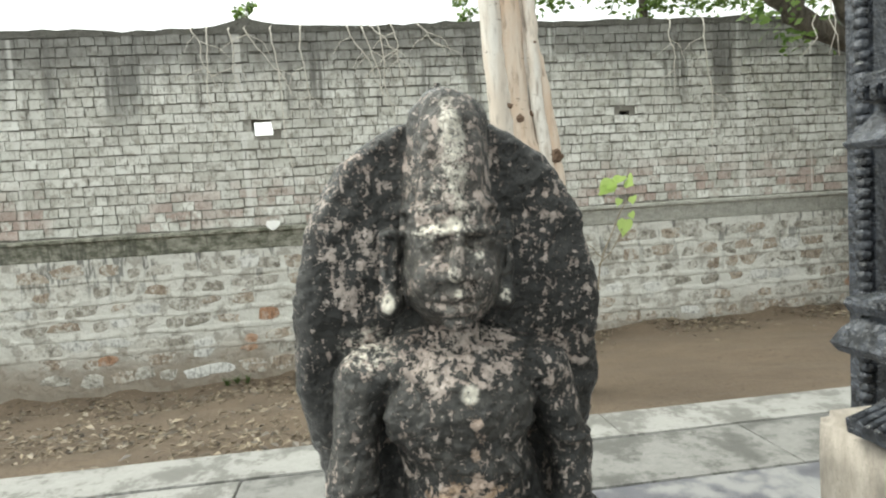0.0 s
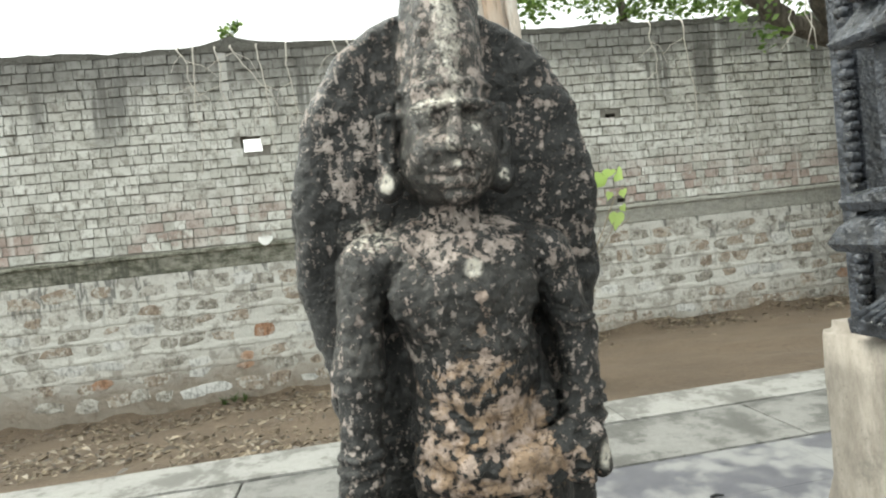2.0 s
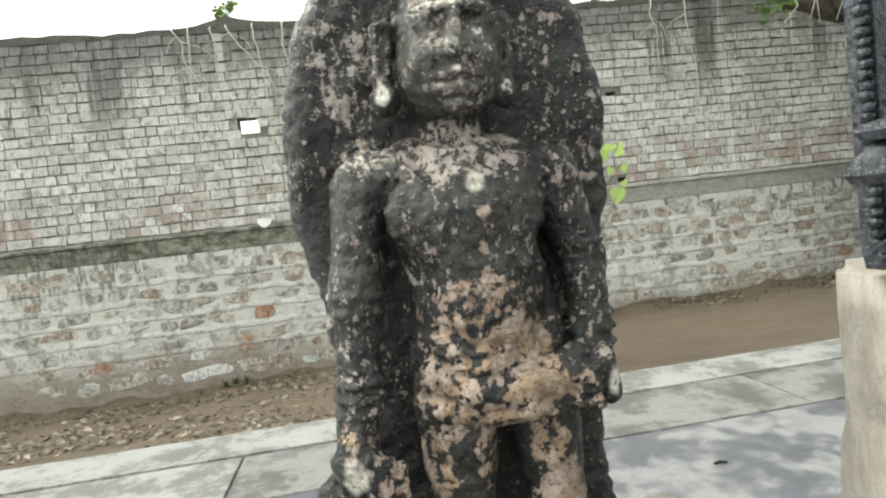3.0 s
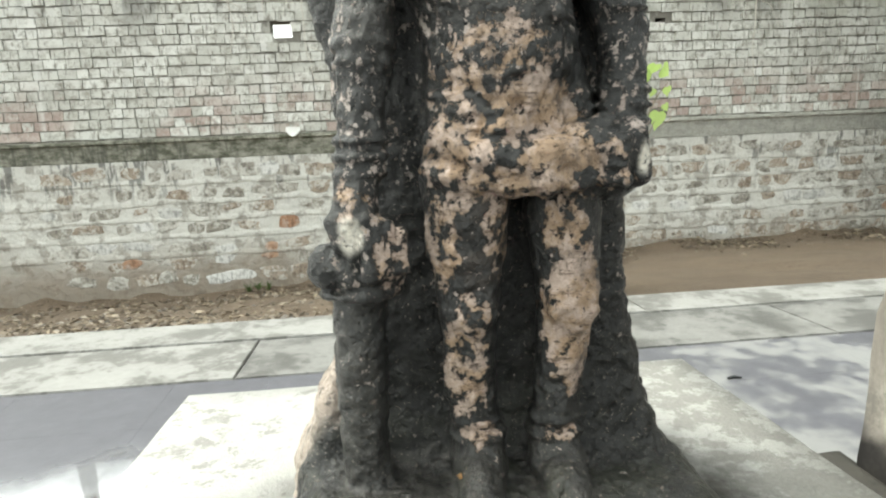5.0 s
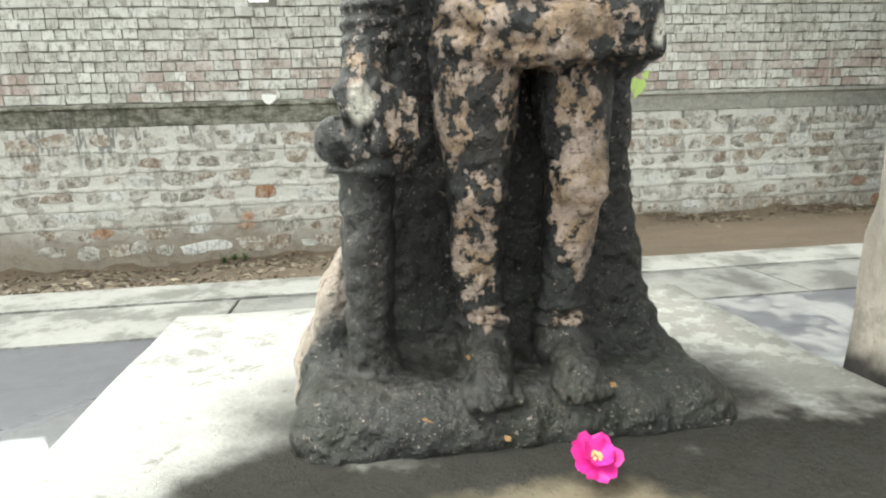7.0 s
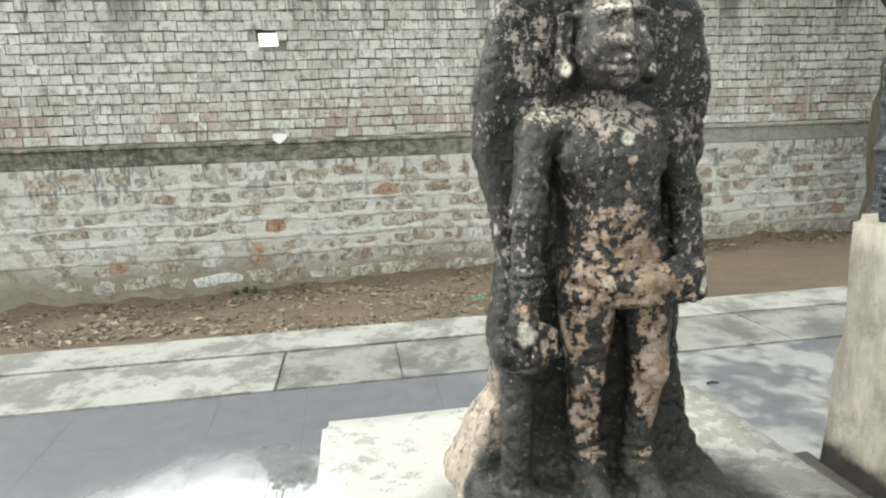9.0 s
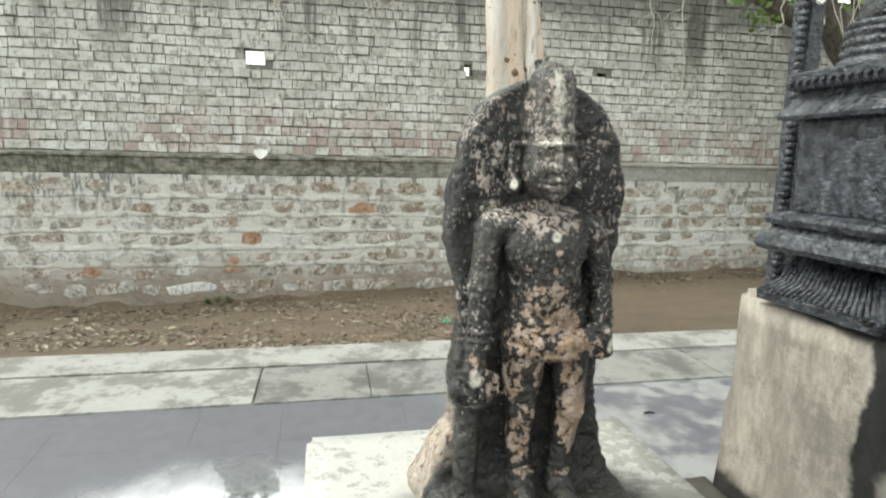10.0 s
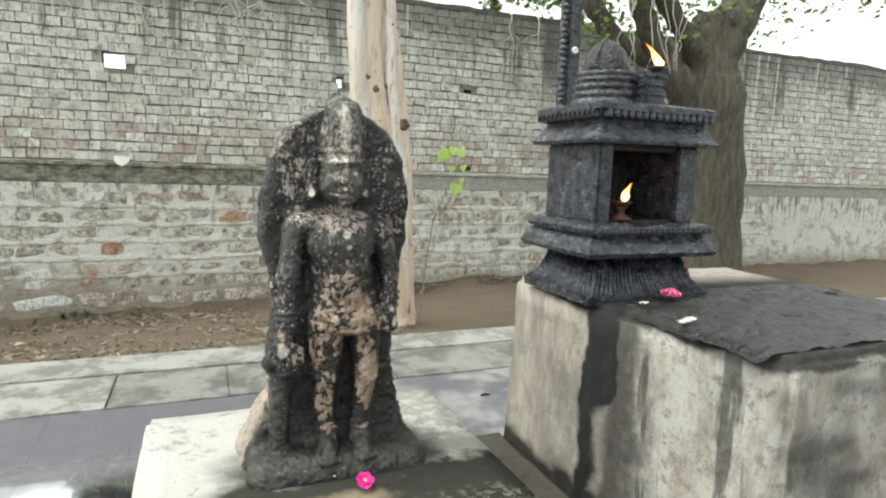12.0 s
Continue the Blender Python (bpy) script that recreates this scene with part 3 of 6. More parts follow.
LITTER = leaf_mat("dry_leaf_litter", (0.028, 0.020, 0.014), (0.235, 0.19, 0.13), 0.0)
GREEN = leaf_mat("fresh_light_green_leaf", (0.40, 0.56, 0.13), (0.56, 0.72, 0.28))
# far crown's silhouette against bright sky, put into its leaf colour
BACKLIT_LEAF = leaf_mat("backlit_dark_leaf", (0.025, 0.045, 0.012), (0.06, 0.095, 0.03), 0.0)
CANOPY = leaf_mat("canopy_leaf", (0.06, 0.11, 0.025), (0.20, 0.30, 0.08))
TWIG = plain("pale_dry_twig", (0.58, 0.545, 0.49))
WHITE = plain("white_chip", (0.84, 0.83, 0.80), 0.5, 0.03)
PETAL = plain("magenta_petal", (0.72, 0.02, 0.28), 0.6, 0.4, 140)
PETAL_PINK = plain("pink_petal", (0.75, 0.16, 0.30), 0.55, 0.3, 90)
STAMEN = plain("pale_yellow_stamen", (0.75, 0.55, 0.28), 0.6)
CLAY = plain("oily_red_clay", (0.06, 0.02, 0.014), 0.7)
BLACKWOOD = plain("oil_black_iron", (0.02, 0.02, 0.022), 0.45)


def wet_mat():
    """Dark wet floor with standing water on its low places."""
    m = Mat("wet_dark_floor", 0.5, coords="World")
    mid, fine = m.noise(14, 8, 0.72), m.noise(130, 5, 0.7)
    col = m.mix(mid, (0.06, 0.06, 0.07), (0.14, 0.14, 0.158))
    x = m.axis(0)
    dry = m.math("MULTIPLY", m.band(m.math("ADD", m.noise(4, 5, 0.65), m.math("MULTIPLY", m.noise(16, 5), 0.3)), 0.58, 0.80), m.band(x, 0.0, 0.5))
    col = m.mix(m.math("MULTIPLY", dry, 0.65), col, (0.27, 0.27, 0.26))
    pool = m.spot((-0.62, 0.55, 0.0), 0.66, m.noise(7, 4), 0.25, (0.9, 1.15, 1))
    col = m.mix(m.math("MULTIPLY", pool, 0.5), col, (0.07, 0.07, 0.075))
    m.color(col)
    m.rough(m.mix(pool, m.mix(dry, (0.30,) * 3, (0.8,) * 3), (0.015,) * 3))
    m.put(m.b.inputs["Specular IOR Level"], m.math("ADD", 0.5, m.math("MULTIPLY", pool, 0.5)))
    m.put(m.b.inputs["Coat Weight"], pool)
    m.b.inputs["Coat IOR"].default_value, m.b.inputs["Coat Roughness"].default_value = 4.0, 0.005
    m.put(m.b.inputs["IOR"], m.math("ADD", 1.45, m.math("MULTIPLY", pool, 2.3)))
    h = m.math("MULTIPLY", m.math("ADD", mid, m.math("MULTIPLY", fine, 0.4)), m.math("SUBTRACT", 1.0, pool))
    m.bump(h, 0.3, 0.004)
    return m.m


WET = wet_mat()
PAVING_Z, PLINTH_Z, WALL_Y, BASE_Y = 0.0, 0.388, 5.72, 5.64
LEDGE_Z, BAND_Z, WALL_TOP = 0.945, 0.735, 2.90
WALL_X0, WALL_X1 = -9.0, 14.0


def soil_base(x):
    """Height of the soil along the foot of the wall."""
    return float(np.interp(x, (-9, -1.8, 0.6, 3.0, 14), (-0.72, -0.68, -0.57, -0.44, -0.42)))


def soil_height(x, y):
    f = min(max((y - 2.12) / (BASE_Y - 2.12), 0), 1)
    z = -0.06 + (soil_base(x) + 0.06) * f ** 0.9
    z += 0.035 * noise.noise((x * 1.7, y * 1.7, 0.3)) * min(1, 4 * f) + 0.012 * noise.noise((x * 9, y * 9, 2.0))
    if y > BASE_Y - 0.35:
        z += 0.07 * ((y - BASE_Y + 0.35) / 0.35) ** 2 * (1 + noise.noise((x * 3, 0, 5.1)))
    return z


# ---- ground ----
bm = bmesh.new()
sheet(bm, [-60, -25, *spread(-9, 14, 150), 30, 60], [2.12, *spread(2.16, 5.8, 34)], soil_height)
tagged(part("ground", bm, SOIL, smooth=True), "bare brown sloping soil strewn with dry leaves", "ground", kind="structure")
bm = bmesh.new()
sheet(bm, spread(-900, 900, 6), spread(5.9, 1500, 4), lambda x, y: -0.7)
sheet(bm, spread(-900, 900, 6), spread(-1500, -7, 4), lambda x, y: -0.02)
tagged(part("ground_beyond", bm, SOIL), "open brown earth beyond the paved court", "ground", kind="structure")

paving = thing("pavement", label="worn cement paving in pale and grey slabs", category="paving", kind="structure")
for name, mat, y0, y1, joints, seed, top in (
    ("kerb_slab", KERB, 1.87, 2.15, (-9.0, -4.6, -2.3, 0.98, 2.6, 5.0, 8.0, 14.0), 1, 0.004),
    ("paving_slab", KERB, 1.46, 1.866, (-9.0, -5.0, -2.6, -0.602), 2, 0.002),
    ("paving_slab", SLAB, 1.46, 1.866, (-0.598, -0.132, 0.62, 1.5, 2.6, 4.2, 6.5, 9.0, 14.0), 3, 0.0),
):
    rng = random.Random(seed)
    for a, b in zip(joints, joints[1:]):
        bm = bmesh.new()
        box(bm, a + 0.0015, b - 0.0015, y0 + 0.0015, y1 - 0.0015, -0.12, top + rng.uniform(-0.002, 0.002), 0.003)
        part(name, bm, mat, paving)
bm = bmesh.new()
box(bm, -9, 14, 1.40, 2.13, -0.2, -0.012)
part("bedding", bm, SLAB, paving)

court = thing("floor", label="dark wet cement floor with a shallow puddle", category="floor", kind="structure")


def fall(y):
    """The wet floor slopes from the paving, tilted so its puddle mirrors the sky."""
    return -0.05 * min(max(1.457 - y, 0.0), 1.3)


xs = (-9.0, -6.0, -3.6, -2.1, -1.25, -0.78, -0.48, -0.02, 0.55, 1.4, 2.4, 4.0, 6.5, 9.0, 14.0)
ys = (1.457, 1.17, 0.45, -0.6, -2.2, -4.4, -7.0)
rng = random.Random(7)
for j, (y1, y0) in enumerate(zip(ys, ys[1:])):
    for a, b in zip(xs, xs[1:]):
        bm = bmesh.new()
        box(bm, a + 0.0004, b - 0.0004, y0 + 0.0004, y1 - 0.0004, -0.16, -0.004)
        for v in bm.verts:
            v.co.z += fall(v.co.y)
        part("floor_slab", bm, WET, court)
bm = bmesh.new()
sheet(bm, (-9, 14), (-7, 0.157, 1.46), lambda x, y: fall(y) - 0.008)
part("bedding", bm, WET, court)

# ---- wall ----
HOLES = ((-1.01, 1.945, 0.21, 0.16), (1.255, 1.915, 0.10, 0.12))   # x, z, width, height: gaps right through the wall, widened to their glare
POCKETS = ((2.83, 1.928, 0.11, 0.065), (2.866, 1.00, 0.09, 0.05))   # fallen bricks
COURSE = 0.0958


def holed(x0, x1, z0, z1, keep=0.0):
    return any(x0 < hx + hw / 2 - keep and x1 > hx - hw / 2 + keep and z0 < hz + hh / 2 and z1 > hz - hh / 2 for hx, hz, hw, hh in HOLES + POCKETS)


wall = thing("wall_north", label="tall compound wall of limewashed brick over a rubble base", category="wall", kind="structure")
bm = bmesh.new()
cx = sorted({WALL_X0, WALL_X1, *(hx + s * hw / 2 for hx, hz, hw, hh in HOLES + POCKETS for s in (-1, 1))})
cz = sorted({LEDGE_Z - 0.02, WALL_TOP - 0.012, *(hz + s * hh / 2 for hx, hz, hw, hh in HOLES + POCKETS for s in (-1, 1))})
for xa, xb in zip(cx, cx[1:]):
    for za, zb in zip(cz, cz[1:]):
        if not holed(xa + 0.001, xb - 0.001, za + 0.001, zb - 0.001):
            box(bm, xa, xb, WALL_Y + 0.010, WALL_Y + 0.21, za, zb)
bmesh.ops.remove_doubles(bm, verts=bm.verts, dist=0.0005)
part("brick_core", bm, MORTAR, wall)
for px, pz, pw, ph in POCKETS:
    part("pocket_back", box(bmesh.new(), px - pw / 2 - 0.01, px + pw / 2 + 0.01, WALL_Y + 0.213, WALL_Y + 0.25, pz - ph / 2 - 0.01, pz + ph / 2 + 0.01), MORTAR, wall)
bm = bmesh.new()
n = 160
loops = []
for i in range(n + 1):
    x = WALL_X0 + (WALL_X1 - WALL_X0) * i / n
    w = 0.012 * noise.noise((x * 2.3, 1.0, 0.0))
    row = [(BASE_Y + 0.012 * noise.noise((x * 1.2, 9.0, 0)), -1.2), (BASE_Y + w, -0.35), (BASE_Y + 0.6 * w, 0.25), (BASE_Y, BAND_Z), (BASE_Y + 0.3, BAND_Z), (BASE_Y + 0.3, -1.2)]
    loops.append([bm.verts.new((x, y, z)) for y, z in row])
for a, b in zip(loops, loops[1:]):
    for k in range(len(a) - 1):
        bm.faces.new((a[k], b[k], b[k + 1], a[k + 1]))
part("rubble_base", bm, PLASTER, wall, "grey plastered rubble base")
bm = bmesh.new()
loops = []
for i in range(n * 2 + 1):
    x = WALL_X0 + (WALL_X1 - WALL_X0) * i / (n * 2)
    w, v = 0.010 * noise.noise((x * 4, 3.0, 0)), 0.010 * noise.noise((x * 5, 8.0, 0))
    row = [(BASE_Y + 0.02, BAND_Z - 0.015), (BASE_Y - 0.004 + 0.6 * w, BAND_Z + 0.008 + 2 * v), (BASE_Y - 0.012 + w, BAND_Z + 0.12), (BASE_Y - 0.02 + v, LEDGE_Z - 0.05), (BASE_Y - 0.045 + w, LEDGE_Z - 0.035 + 0.5 * v), (BASE_Y - 0.043 + v, LEDGE_Z - 0.008 + 0.5 * w), (WALL_Y + 0.05, LEDGE_Z + 0.006)]
    loops.append([bm.verts.new((x, y, z)) for y, z in row])
for a, b in zip(loops, loops[1:]):
    for k in range(len(a) - 1):
        bm.faces.new((a[k], b[k], b[k + 1], a[k + 1]))
part("ledge_band", bm, LEDGE, wall, "sooty plaster band under the brickwork")
# uneven cement coping
bm = bmesh.new()
loops = []
for i in range(n + 1):
    x = WALL_X0 + (WALL_X1 - WALL_X0) * i / n
    up = WALL_TOP + 0.03 + 0.035 * noise.noise((x * 1.1, 2.2, 0)) + 0.03 * noise.noise((x * 6, 4.2, 0)) + 0.09 * math.exp(-((x + 1.1) / 0.2) ** 2)
    loops.append([bm.verts.new((x, y, z)) for y, z in ((WALL_Y - 0.008, WALL_TOP - 0.03), (WALL_Y - 0.012, up), (WALL_Y + 0.22, up), (WALL_Y + 0.22, WALL_TOP - 0.03))])
for a, b in zip(loops, loops[1:]):
    for k in range(3):
        bm.faces.new((a[k], b[k], b[k + 1], a[k + 1]))
part("coping", bm, coping_mat(), wall, "blackened cement coping")

# ---- tree with three pale stems ----
def leaf_card(bm, place, size, rng, droop=0.6):
    """One small bent leaf of four faces' worth of outline."""
    u = Vector((rng.gauss(0, 1), rng.gauss(0, 1), rng.gauss(0, 0.5))).normalized()
    w = u.cross(Vector((rng.gauss(0, 1), rng.gauss(0, 1), rng.gauss(0, 1)))).normalized()
    p = Vector(place)
    a = bm.verts.new(p - u * size * 0.5)
    b = bm.verts.new(p + w * size * 0.3)
    c = bm.verts.new(p + u * size * 0.55 - Vector((0, 0, size * 0.2 * droop)))
    d = bm.verts.new(p - w * size * 0.3)
    bm.faces.new((a, b, c))
    bm.faces.new((a, c, d))


def crown_mesh(clumps, rng, size=0.1, per=60):
    bm = bmesh.new()
    for (x, y, z), r in clumps:
        for _ in range(int(per * r * r * 4)):
            v = Vector((rng.gauss(0, 1), rng.gauss(0, 1), rng.gauss(0, 0.8)))
            v = v.normalized() * r * rng.uniform(0.35, 1.0)
            leaf_card(bm, (x + v.x, y + v.y, z + v.z), size * rng.uniform(0.6, 1.25), rng)
    return bm


def wiggly(points, radii, rng, steps=14, rough=0.0, swell=0.0):
    """Evenly spaced points and radii through the given ones."""
    ts = np.linspace(0, len(points) - 1, steps)
    k = np.arange(len(points))
    ps = [[float(np.interp(t, k, [p[a] for p in points])) + rng.uniform(-rough, rough) for a in range(3)] for t in ts]
    return ps, [float(np.interp(t, k, radii)) * (1 + rng.uniform(-swell, swell)) for t in ts]


KNOT = plain("cracked_knot_bark", (0.15, 0.098, 0.068), 0.9, 0.85, 70)
rng = random.Random(11)
tree = thing("tree", (1.0, 3.1, -0.2), label="pale smooth-barked tree of three fused stems before the wall", category="tree")
stems = (
    (BARK, [(0.10, 0, -0.15), (0.07, 0, 0.1), (-0.06, 0, 0.8), (-0.17, -0.05, 1.5), (-0.215, -0.08, 1.93), (-0.240, -0.08, 2.42), (-0.40, 0.1, 4.4)], [0.15, 0.13, 0.11, 0.085, 0.066, 0.062, 0.05]),
    (BARK_WARM, [(0.12, -0.02, -0.15), (0.11, -0.02, 0.1), (0.03, -0.03, 0.8), (-0.06, -0.03, 1.5), (-0.12, -0.03, 1.86), (-0.135, -0.03, 2.42), (-0.05, 0.2, 4.4)], [0.14, 0.12, 0.12, 0.11, 0.102, 0.094, 0.07]),
    (BARK, [(0.17, -0.06, 0.1), (0.12, -0.08, 1.1), (0.06, -0.095, 1.5), (0.022, -0.10, 1.8), (0.010, -0.095, 2.1), (0.008, -0.06, 2.42), (0.12, 0.1, 4.4)], [0.05, 0.045, 0.042, 0.038, 0.036, 0.038, 0.035]),
    (BARK_WARM, [(0.22, -0.02, -0.15), (0.21, -0.02, 0.1), (0.185, -0.03, 0.45), (0.135, -0.04, 1.1), (0.100, -0.05, 1.5), (0.065, -0.05, 1.9), (0.03, -0.03, 2.3)], [0.075, 0.062, 0.062, 0.074, 0.074, 0.055, 0.016]),
    (BARK, [(-0.02, -0.01, 1.2), (-0.045, -0.02, 1.7), (-0.03, -0.03, 2.1), (-0.035, 0.0, 2.42), (0.02, 0.1, 4.4)], [0.05, 0.06, 0.05, 0.045, 0.03]),
)
for bark, pts, rad in stems:
    bm = bmesh.new()
    ps, rs = wiggly(pts, rad, rng, 44, 0.005, 0.04)
    tube(bm, ps, rs, 20)
    for v in bm.verts:
        v.co += 0.008 * noise.noise_vector(Vector((v.co.x * 9, v.co.y * 9, v.co.z * 3)))
    part("stem", bm, bark, tree, smooth=True)
for x, y, z, r, flat in ((0.105, -0.112, 1.49, 0.055, 0.75), (-0.02, -0.10, 1.75, 0.028, 0.6), (-0.155, -0.125, 1.80, 0.030, 0.5), (-0.10, -0.135, 1.72, 0.024, 1.2), (-0.23, -0.055, 1.72, 0.014, 0.5), (-0.235, -0.06, 1.90, 0.018, 0.5), (0.012, -0.135, 2.16, 0.009, 1.0), (0.08, -0.10, 1.66, 0.012, 1.0), (0.19, -0.085, 0.62, 0.02, 0.6)):
    bm = bmesh.new()
    bmesh.ops.create_icosphere(bm, subdivisions=3, radius=r, matrix=Matrix.Translation((x, y, z)) @ Matrix.Diagonal((1, 0.35, flat, 1)))
    for v in bm.verts:
        v.co += 0.45 * r * noise.noise_vector(v.co * 55)
    part("bark_knot", bm, KNOT, tree, "dark cracked bark knot", smooth=True)
bm = crown_mesh([((rng.uniform(-1.6, 1.6), rng.uniform(-0.6, 1.6), rng.uniform(4.4, 5.6)), rng.uniform(0.35, 0.7)) for _ in range(16)], rng, 0.11, 90)
part("crown", bm, CANOPY, tree)

# young shoot with broad leaves beside the tree
def broad_leaf(size, curl=0.25):
    """A heart-shaped leaf in the xz plane with its stalk at the origin and its tip hanging down."""
    bm = bmesh.new()
    outline = [(0.0, 0.0), (0.26, 0.10), (0.46, -0.06), (0.50, -0.30), (0.36, -0.58), (0.14, -0.82), (0.0, -1.1)]
    mid = [bm.verts.new((0, 0.02, z)) for z in (0.0, -0.12, -0.3, -0.5, -0.7, -0.88, -1.1)]
    for s in (-1, 1):
        side = [bm.verts.new((s * x, curl * abs(x) * abs(x), z)) for x, z in outline[1:-1]]
        chain = [mid[0], *side, mid[-1]]
        for i in range(len(chain) - 1):
            q = [mid[i], chain[i], chain[i + 1], mid[i + 1]]
            q = list(dict.fromkeys(q))
            if len(q) > 2:
                bm.faces.new(q if s > 0 else q[::-1])
    bmesh.ops.scale(bm, vec=(size,) * 3, verts=bm.verts)
    return bm


STALK = plain("thin_brown_stalk", (0.24, 0.20, 0.145), 0.8)
sapling = thing("sapling", (1.30, 3.1, -0.3), label="young shoot with a few light green heart-shaped leaves", category="plant")
bm = bmesh.new()
ps, rs = wiggly([(0, 0, -0.05), (0.05, 0, 0.5), (0.12, 0, 0.95), (0.30, 0, 1.30), (0.36, 0, 1.36)], [0.006, 0.005, 0.004, 0.003, 0.002], rng, 16, 0.006)
tube(bm, ps, rs, 6)
part("stalk", bm, STALK, sapling, smooth=True)
for pts in ([(0.12, 0, 0.95), (0.02, 0, 1.05), (-0.1, 0, 1.12)], [(0.22, 0, 1.15), (0.30, 0, 1.08), (0.38, 0.0, 1.14)], [(0.1, 0, 0.9), (0.2, 0, 1.0), (0.3, 0, 1.20)]):
    bm = bmesh.new()
    ps, rs = wiggly(pts, [0.004, 0.003, 0.002], rng, 8, 0.005)
    tube(bm, ps, rs, 5)
    part("twig", bm, STALK, sapling, smooth=True)
for x, y, z, s, ry, rx in ((0.285, -0.02, 1.175, 0.105, 8, 12), (0.20, -0.02, 1.42, 0.11, 35, 30), (0.30, -0.03, 1.43, 0.10, -60, 40), (0.23, 0.01, 1.40, 0.09, 80, 15), (0.345, 0.0, 1.32, 0.06, -15, 30), (0.25, -0.02, 1.31, 0.05, 20, 10), (0.26, -0.03, 1.45, 0.085, 10, 55), (0.17, -0.01, 1.38, 0.06, 50, 25), (0.32, -0.02, 1.22, 0.05, -30, 20)):
    ob = part("leaf", broad_leaf(1.02 * s), GREEN, sapling)
    ob.matrix_basis = pose(x, y, z, rx, ry, 0)

# ---- large tree behind the shrine and greenery over the wall ----
bigtree = thing("banyan_tree", (5.4, 4.6, -0.45), label="old grey tree with leaning limbs and hanging roots", category="tree")
GREYBARK = Mat("rough_grey_bark", 0.9)
furrow = GREYBARK.noise(9, 6, 0.7, GREYBARK.scaled(2.2, 2.2, 0.5))
GREYBARK.color(GREYBARK.mix(GREYBARK.band(furrow, 0.3, 0.7), (0.05, 0.044, 0.035), (0.15, 0.13, 0.10)))
GREYBARK.bump(GREYBARK.math("ADD", furrow, GREYBARK.math("MULTIPLY", GREYBARK.noise(40, 4), 0.4)), 1.0, 0.05)
GREYBARK = GREYBARK.m
for pts, rad in (
    ([(0.30, 0.1, -0.1), (0.25, 0.1, 1.2), (0.15, 0, 2.2), (0.05, 0, 2.9), (0.15, 0, 3.4)], [0.62, 0.52, 0.45, 0.34, 0.22]),
    ([(0.1, 0, 2.8), (0.6, 0, 3.6), (1.2, 0.2, 4.8)], [0.30, 0.24, 0.15]),
    ([(-0.05, 0, 2.30), (-0.45, -0.05, 2.62), (-0.80, -0.05, 2.98), (-1.05, -0.05, 3.42), (-1.15, -0.1, 4.8)], [0.26, 0.17, 0.125, 0.125, 0.11]),
    ([(-0.10, -0.1, 2.80), (-0.42, -0.12, 3.10), (-0.78, -0.12, 3.45), (-1.0, -0.1, 4.6)], [0.17, 0.105, 0.10, 0.09]),
    ([(-0.60, 0.1, 2.75), (-1.15, 0.1, 2.95), (-1.55, 0.1, 3.3), (-1.75, 0.1, 4.6)], [0.09, 0.10, 0.11, 0.10]),
):
    bm = bmesh.new()
    ps, rs = wiggly(pts, rad, rng, 22, 0.02, 0.08)
    tube(bm, ps, rs, 14)
    part("limb", bm, GREYBARK, bigtree, smooth=True)
for k in range(9):
    bm = bmesh.new()
    x = -1.5 + 0.11 * k
    ps, rs = wiggly([(x, -0.3, 4.6), (x + rng.uniform(-.1, .1), -0.35, 3.4), (x + rng.uniform(-.2, .3), -0.3, 2.6)], [0.008, 0.006, 0.004], rng, 12, 0.03)
    tube(bm, ps, rs, 5)
    part("hanging_root", bm, TWIG, bigtree, smooth=True)
clumps = [((rng.uniform(-2.4, 3.0), rng.uniform(-1.0, 2.0), rng.uniform(3.7, 5.4)), rng.uniform(0.3, 0.55)) for _ in range(24)]
clumps += [((-1.75, -0.2, 3.0), 0.22), ((-1.5, -0.2, 2.85), 0.16), ((-1.35, -0.1, 3.2), 0.25), ((0.3, -0.2, 3.4), 0.3), ((-1.1, -0.3, 3.35), 0.24), ((-0.7, -0.3, 3.55), 0.28), ((-0.3, -0.3, 3.35), 0.26), ((-0.55, -0.4, 3.0), 0.14), ((-1.4, -0.3, 3.6), 0.25)]
clumps += [((-1.55 + 0.17 * i, 0.25, 3.15 + 0.22 * math.sin(2.3 * i)), 0.24) for i in range(9)] + [((-0.2 + 0.2 * i, 0.3, 3.3 + 0.2 * math.sin(2.0 * i)), 0.26) for i in range(7)]
part("crown", crown_mesh(clumps, rng, 0.09, 110), CANOPY, bigtree)

def standing_tree(x, y, h, clumps, leaf_size, per, leaf, width):
    back = thing("tree", (x, y, -0.7), label="leafy green tree rising beyond the wall", category="tree")
    bm = bmesh.new()
    ps, rs = wiggly([(0, 0, 0), (0.1, 0, h * 0.4), (-0.1, 0, h)], [width, width * 0.75, width * 0.35], rng, 12, 0.02)
    tube(bm, ps, rs, 10)
    part("trunk", bm, GREYBARK, back, smooth=True)
    for cxx, cyy, czz, r in clumps:
        bm = bmesh.new()
        ps, rs = wiggly([(0, 0, h - 0.1), (cxx * 0.5, cyy, max(h, czz) + 0.25 * h), (cxx, cyy, czz)], [width * 0.22, width * 0.13, 0.006], rng, 8, 0.03)
        tube(bm, ps, rs, 6)
        part("limb", bm, GREYBARK, back, smooth=True)
    part("crown", crown_mesh([((a, b, c), r) for a, b, c, r in clumps], rng, leaf_size, per), leaf, back)


